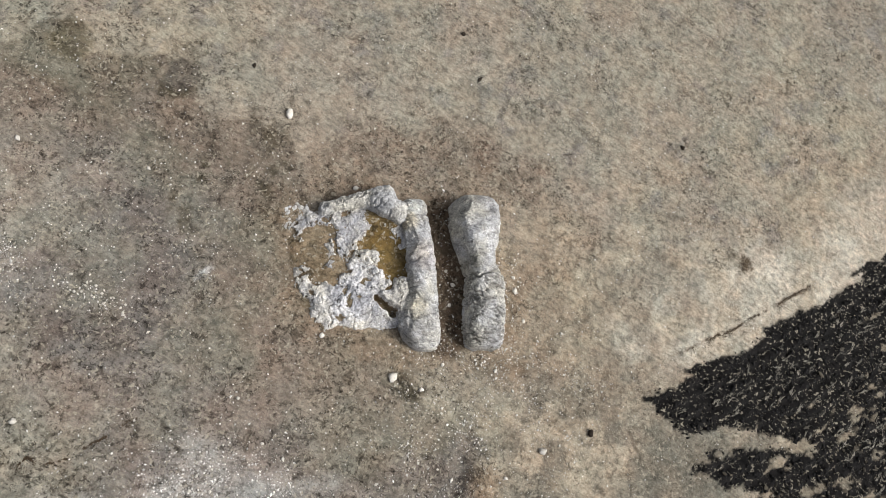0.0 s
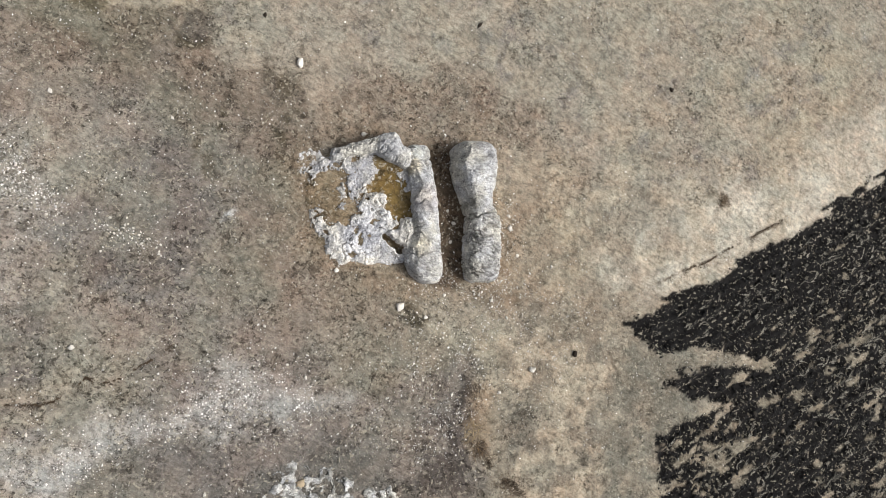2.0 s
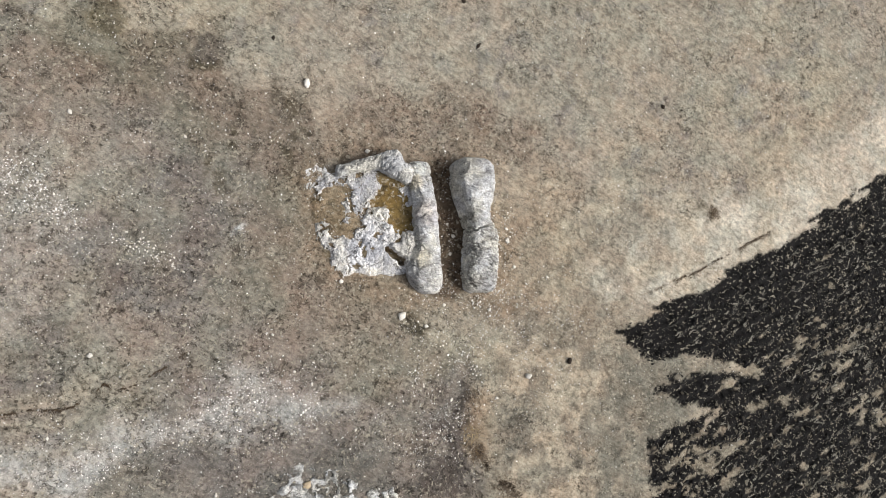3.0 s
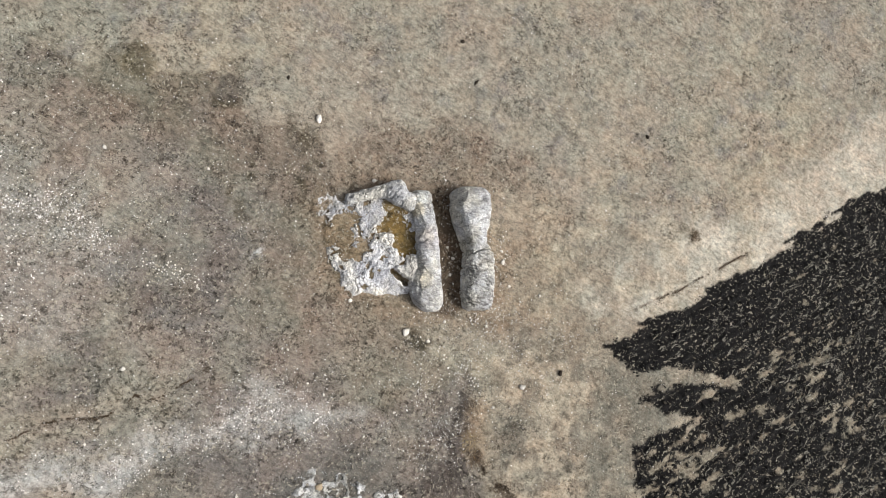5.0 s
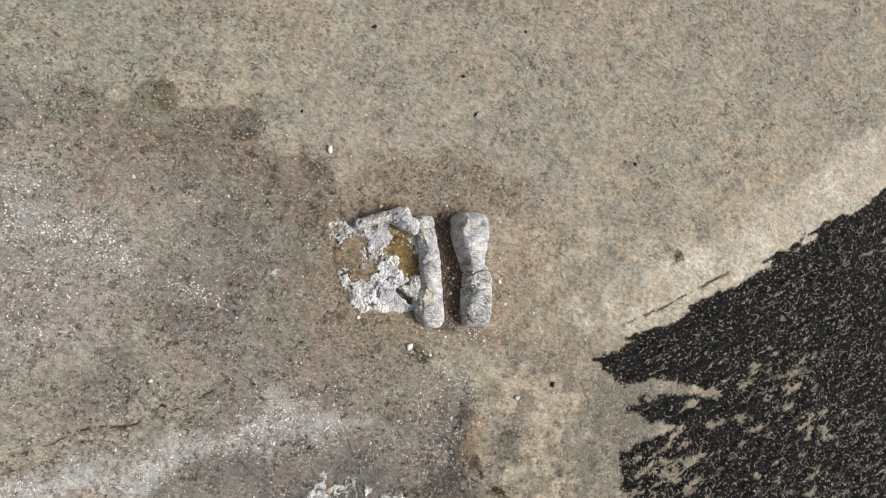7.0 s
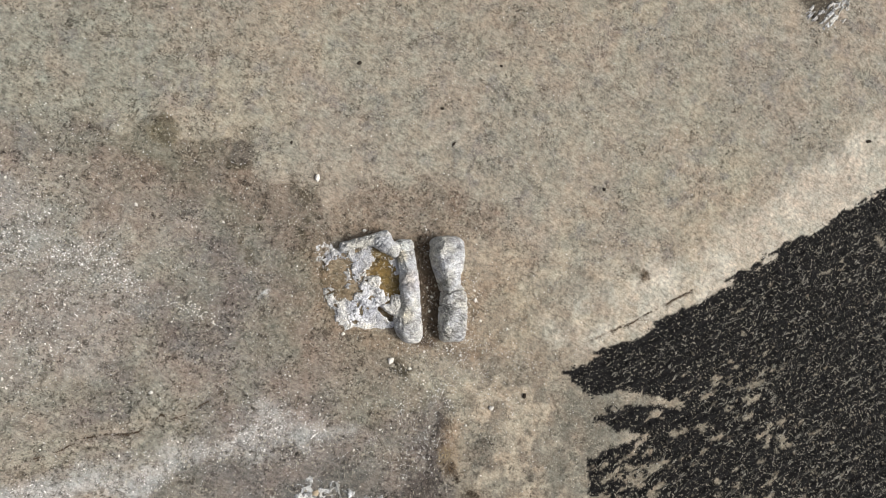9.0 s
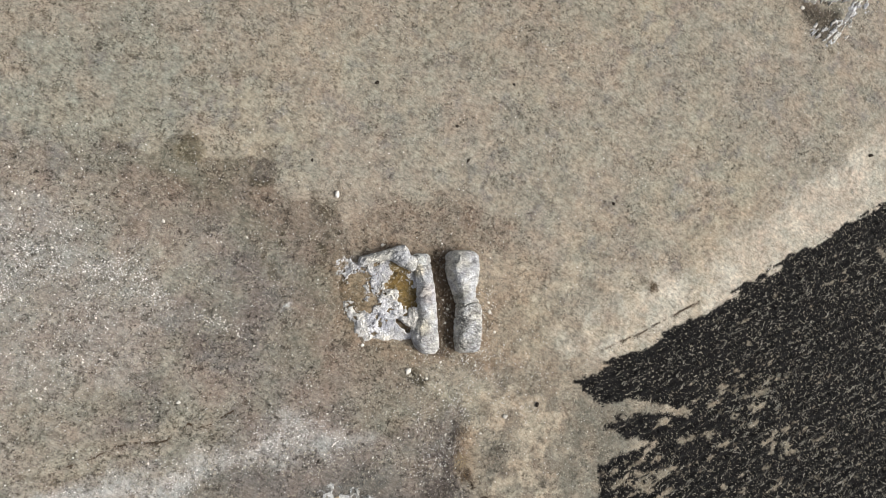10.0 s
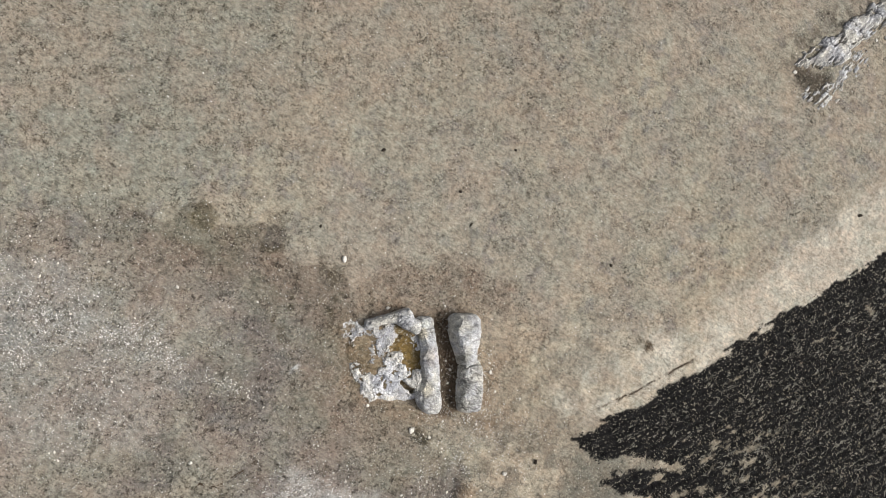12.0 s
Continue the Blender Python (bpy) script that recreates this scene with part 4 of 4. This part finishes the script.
x, y = scatter(1300000, np.clip(GRAVEL * 0.48 * open_turf, 0, 1))
size = (0.012 + 0.05 * rng.rand(len(x)) ** 7)[:, None] * (0.7 + 0.6 * rng.rand(len(x), 3)) * (1.2, 0.85, 0.75)
size = size * (1 + 0.3 * np.clip(at_ground(GRAVEL, x, y) - 0.5, 0, 1))[:, None]
tone = np.repeat(rng.uniform(0.58, 0.92, (len(x), 1)), 3, 1) * (1.0, 0.975, 0.94)
tagged(many_lumps("gravel", x, y, size, PEBBLE, tone, 0.9, 0.05, chips=True), "fine white limestone gravel strewn over the turf", "gravel", kind="stuff")

def over(x, y, margin):
    """How far a place lies inside the outcrop's soil, less a margin."""
    return inside(x, y, BED) - margin


n = 3800
x, y = rng.uniform(-4.9, -1.0, n), rng.uniform(-2.6, 1.5, n)
rims = np.full(n, -9.0)
for plan in CRUST_PLANS:
    rims = np.maximum(rims, inside(x, y, plan))
keep = (rng.rand(n) < np.exp(-np.abs(rims + 0.03) / 0.06) + 0.03) & ((over(x, y, -0.35) > 0) | (rims > -0.15))
x, y, rims = x[keep], y[keep], rims[keep]
size = (0.012 + 0.05 * rng.rand(len(x)) ** 4)[:, None] * (0.7 + 0.6 * rng.rand(len(x), 3))
tone = np.repeat(rng.uniform(0.35, 0.75, (len(x), 1)), 3, 1) * (1.0, 0.985, 0.95)
tagged(many_lumps("limestone_rubble", x, y, size, PEBBLE, tone, 0.7, 0.15, np.maximum(bed(x, y), at_ground(HEIGHT, x, y))), "pale crumbs of broken limestone along the crust", "rubble", kind="stuff")

loose = soft(depth_in + 0.5 * (fbm(GX, GY, 0.25, 3, 38) - 0.42), 0.1) * np.clip(TURNED + 0.3 * soft(0.25 - np.abs(depth_in), 0.2), 0, 1)
x, y = scatter(560000, loose * 0.36)
size = (0.03 + 0.10 * rng.rand(len(x)) ** 2.5)[:, None] * (0.75 + 0.5 * rng.rand(len(x), 3)) * (1.35, 0.8, 0.75) * (0.75 + 0.25 * soft(at_ground(depth_in, x, y) - 0.35, 0.6))[:, None]
tagged(many_lumps("soil_clods", x, y, size, SOIL, None, 0.5, 0.06, smooth=True), "black crumbly clods of freshly ploughed soil", "soil", kind="stuff")

south_part = soft(-8.3 - across, 1.2)
x, y = scatter(60000, TURNED * soft(depth_in - 0.3, 0.4) * 0.6 * south_part * soft(fbm(GX, GY, 0.8, 3, 39) - 0.45, 0.2))
size = (0.03 + 0.11 * rng.rand(len(x)) ** 2)[:, None] * (0.6 + 0.8 * rng.rand(len(x), 3)) * (1.5, 0.8, 0.35)
tone = lin(122, 114, 99)[None] * rng.uniform(0.15, 0.85, (len(x), 1)) ** 1.2
tagged(many_lumps("turned_sods", x, y, size, PEBBLE, tone, 0.8, 0.35), "torn pieces of pale turf turned over in the black soil", "turf", kind="stuff")

clumps = soft(fbm(GX, GY, 0.35, 4, 71) - 0.5, 0.25)
x, y = scatter(1000000, open_turf * (0.2 + 0.8 * clumps))
n = len(x)
tone = at_ground(TINT, x, y).copy()
tone[:, :3] *= rng.uniform(0.9, 1.12, (n, 1))
dead = rng.rand(n) < 0.2 * tone[:, 3]
tone[dead, :3] = tone[dead, :3] * 0.25 + lin(74, 64, 54) * 0.6
comb = -0.7 + 2.0 * (fbm(x, y, 2.5, 3, 72) - 0.5) + rng.normal(0, 0.6, n) + math.pi * (rng.rand(n) < 0.5)
tagged(blades("dry_grass", x, y, rng.uniform(0.04, 0.12, n), rng.uniform(0.009, 0.018, n), comb, rng.uniform(0.1, 0.7, n), tone, GRASS),
       "short dry straw-coloured winter grass over the pasture", "grass", kind="stuff")

rows_ = 0.5 + 0.5 * np.sin(across * 2 * math.pi / 0.42 + 2.2 * fbm(GX, GY, 1.5, 2, 20) + 1.5)
x, y = scatter(38000, (0.6 + 0.4 * soft(GX - 14, 6)) * TURNED * soft(depth_in - 0.75, 1.3) * (0.15 + 0.85 * rows_) * (0.25 + 0.75 * soft(fbm(GX, GY, 0.9, 3, 73) - 0.5, 0.3)))
k, m = 11, len(x)
n = m * k
reach, bend = np.repeat(0.07 + 0.13 * rng.rand(m) ** 1.5, k), np.repeat(rng.normal(0, 1.8, m), k)
wide = np.repeat(0.03 + 0.045 * rng.rand(m) ** 2, k)
x, y = np.repeat(x, k), np.repeat(y, k)
way = np.repeat(rng.normal(ROW + 0.38, 0.45, m), k)
run = rng.uniform(-1, 1, n) * reach
aside = bend * run ** 2 + rng.normal(0, 0.5, n) * wide * (1 - (run / reach) ** 2)
x, y = np.clip(x + run * np.cos(way) - aside * np.sin(way), X0, X1), np.clip(y + run * np.sin(way) + aside * np.cos(way), Y0, Y1)
tone = lin(150, 146, 135)[None] * (rng.uniform(0.12, 1.0, (m, 1)) ** 1.1).repeat(k, 0)
straw = blades("turned_straw", x, y, rng.uniform(0.07, 0.14, n), rng.uniform(0.018, 0.034, n), way + np.arctan(2 * bend * run) + rng.normal(0, 0.32, n), rng.uniform(0.05, 0.3, n), tone, STRAW)
straw.location.z = 0.06
tagged(straw, "wisps of pale dead grass turned up among the clods", "straw", kind="stuff")


# ---- tufts of taller dead grass ----
def tuft(x, y, radius, height, count, low, high, label):
    a = rng.rand(count) * 6.283
    r = radius * rng.rand(count) ** 0.7 * (0.6 + 0.8 * vnoise(3 + np.cos(a), 3 + np.sin(a), 0.6, 95))
    px, py = x + r * np.cos(a), y + r * np.sin(a)
    tone = low[None] + (high - low)[None] * rng.rand(count, 1)
    ob = blades("grass_tuft", px, py, height * rng.uniform(0.5, 1.2, count), rng.uniform(0.01, 0.02, count), rng.normal(rng.rand() * 6.283, 1.3, count), rng.uniform(0.05, 0.7, count), tone, BLADES)
    tagged(ob, label, "grass tuft", "grass tufts")


tuft(10.2, 0.14, 0.22, 0.22, 160, lin(70, 58, 46), lin(120, 102, 80), "dark brown tuft of withered grass in pale turf")
tuft(9.8, 0.5, 0.2, 0.15, 90, lin(100, 92, 80), lin(140, 130, 112), "dark brown tuft of withered grass in pale turf")
tuft(0.9, -7.5, 0.3, 0.4, 45, lin(104, 90, 66), lin(178, 158, 120), "golden brown tuft of long dead grass")
tuft(1.1, -8.0, 0.3, 0.3, 50, lin(60, 50, 42), lin(130, 108, 78), "golden brown tuft of long dead grass")
tuft(0.95, -6.3, 0.3, 0.2, 110, lin(52, 44, 38), lin(100, 86, 70), "dark withered tuft at the edge of grey turf")
tuft(1.9, -9.0, 0.25, 0.2, 60, lin(50, 42, 36), lin(110, 92, 70), "dark withered tuft at the edge of grey turf")


def strip(name, line, sway, spread, count, length, low, high, label, bare=0.47):
    """Withered blades in a thin uneven line over the ground."""
    pts = np.array(line)
    k = rng.rand(count) * (len(pts) - 1)
    px, py = np.interp(k, np.arange(len(pts)), pts[:, 0]), np.interp(k, np.arange(len(pts)), pts[:, 1])
    wob = (fbm(px, py, 0.3, 5, 91) - 0.5) * sway
    keep = fbm(px, py, 0.3, 3, 92) > bare
    wide = spread * np.where(rng.rand(count) < 0.55, 1.0, 6.0)
    keep &= (wide == spread) | (fbm(px, py, 0.3, 3, 93) > 0.52)
    px, py = (px + wide * rng.normal(0, 1, count))[keep], (py + wob - (wide - spread) + wide * rng.normal(0, 1, count))[keep]
    n = len(px)
    ob = blades(name, px, py, length * rng.uniform(0.5, 1.3, n), rng.uniform(0.012, 0.024, n), rng.rand(n) * 6.283, rng.uniform(0.1, 0.7, n), low[None] + (high - low)[None] * rng.rand(n, 1), BLADES)
    tagged(ob, label, "grass", kind="stuff")


strip("withered_line", [(7.6, -2.75), (9.8, -1.8), (12.6, -0.45)], 0.2, 0.014, 3600, 0.06, lin(48, 40, 32), lin(104, 86, 66), "thin dark line of withered grass along an old wheel rut", 0.38)
strip("eroded_edge", SCARP[1:14], 0.2, 0.012, 9000, 0.04, lin(44, 37, 31), lin(100, 84, 66), "dark ragged edge of eroded turf above pale gravel")
strip("withered_clumps", [(0.95, -7.3), (1.15, -7.9), (1.5, -8.6), (2.6, -9.6)], 0.5, 0.05, 2600, 0.11, lin(34, 28, 24), lin(84, 70, 54), "dark broken clumps of dead grass in a ragged line")
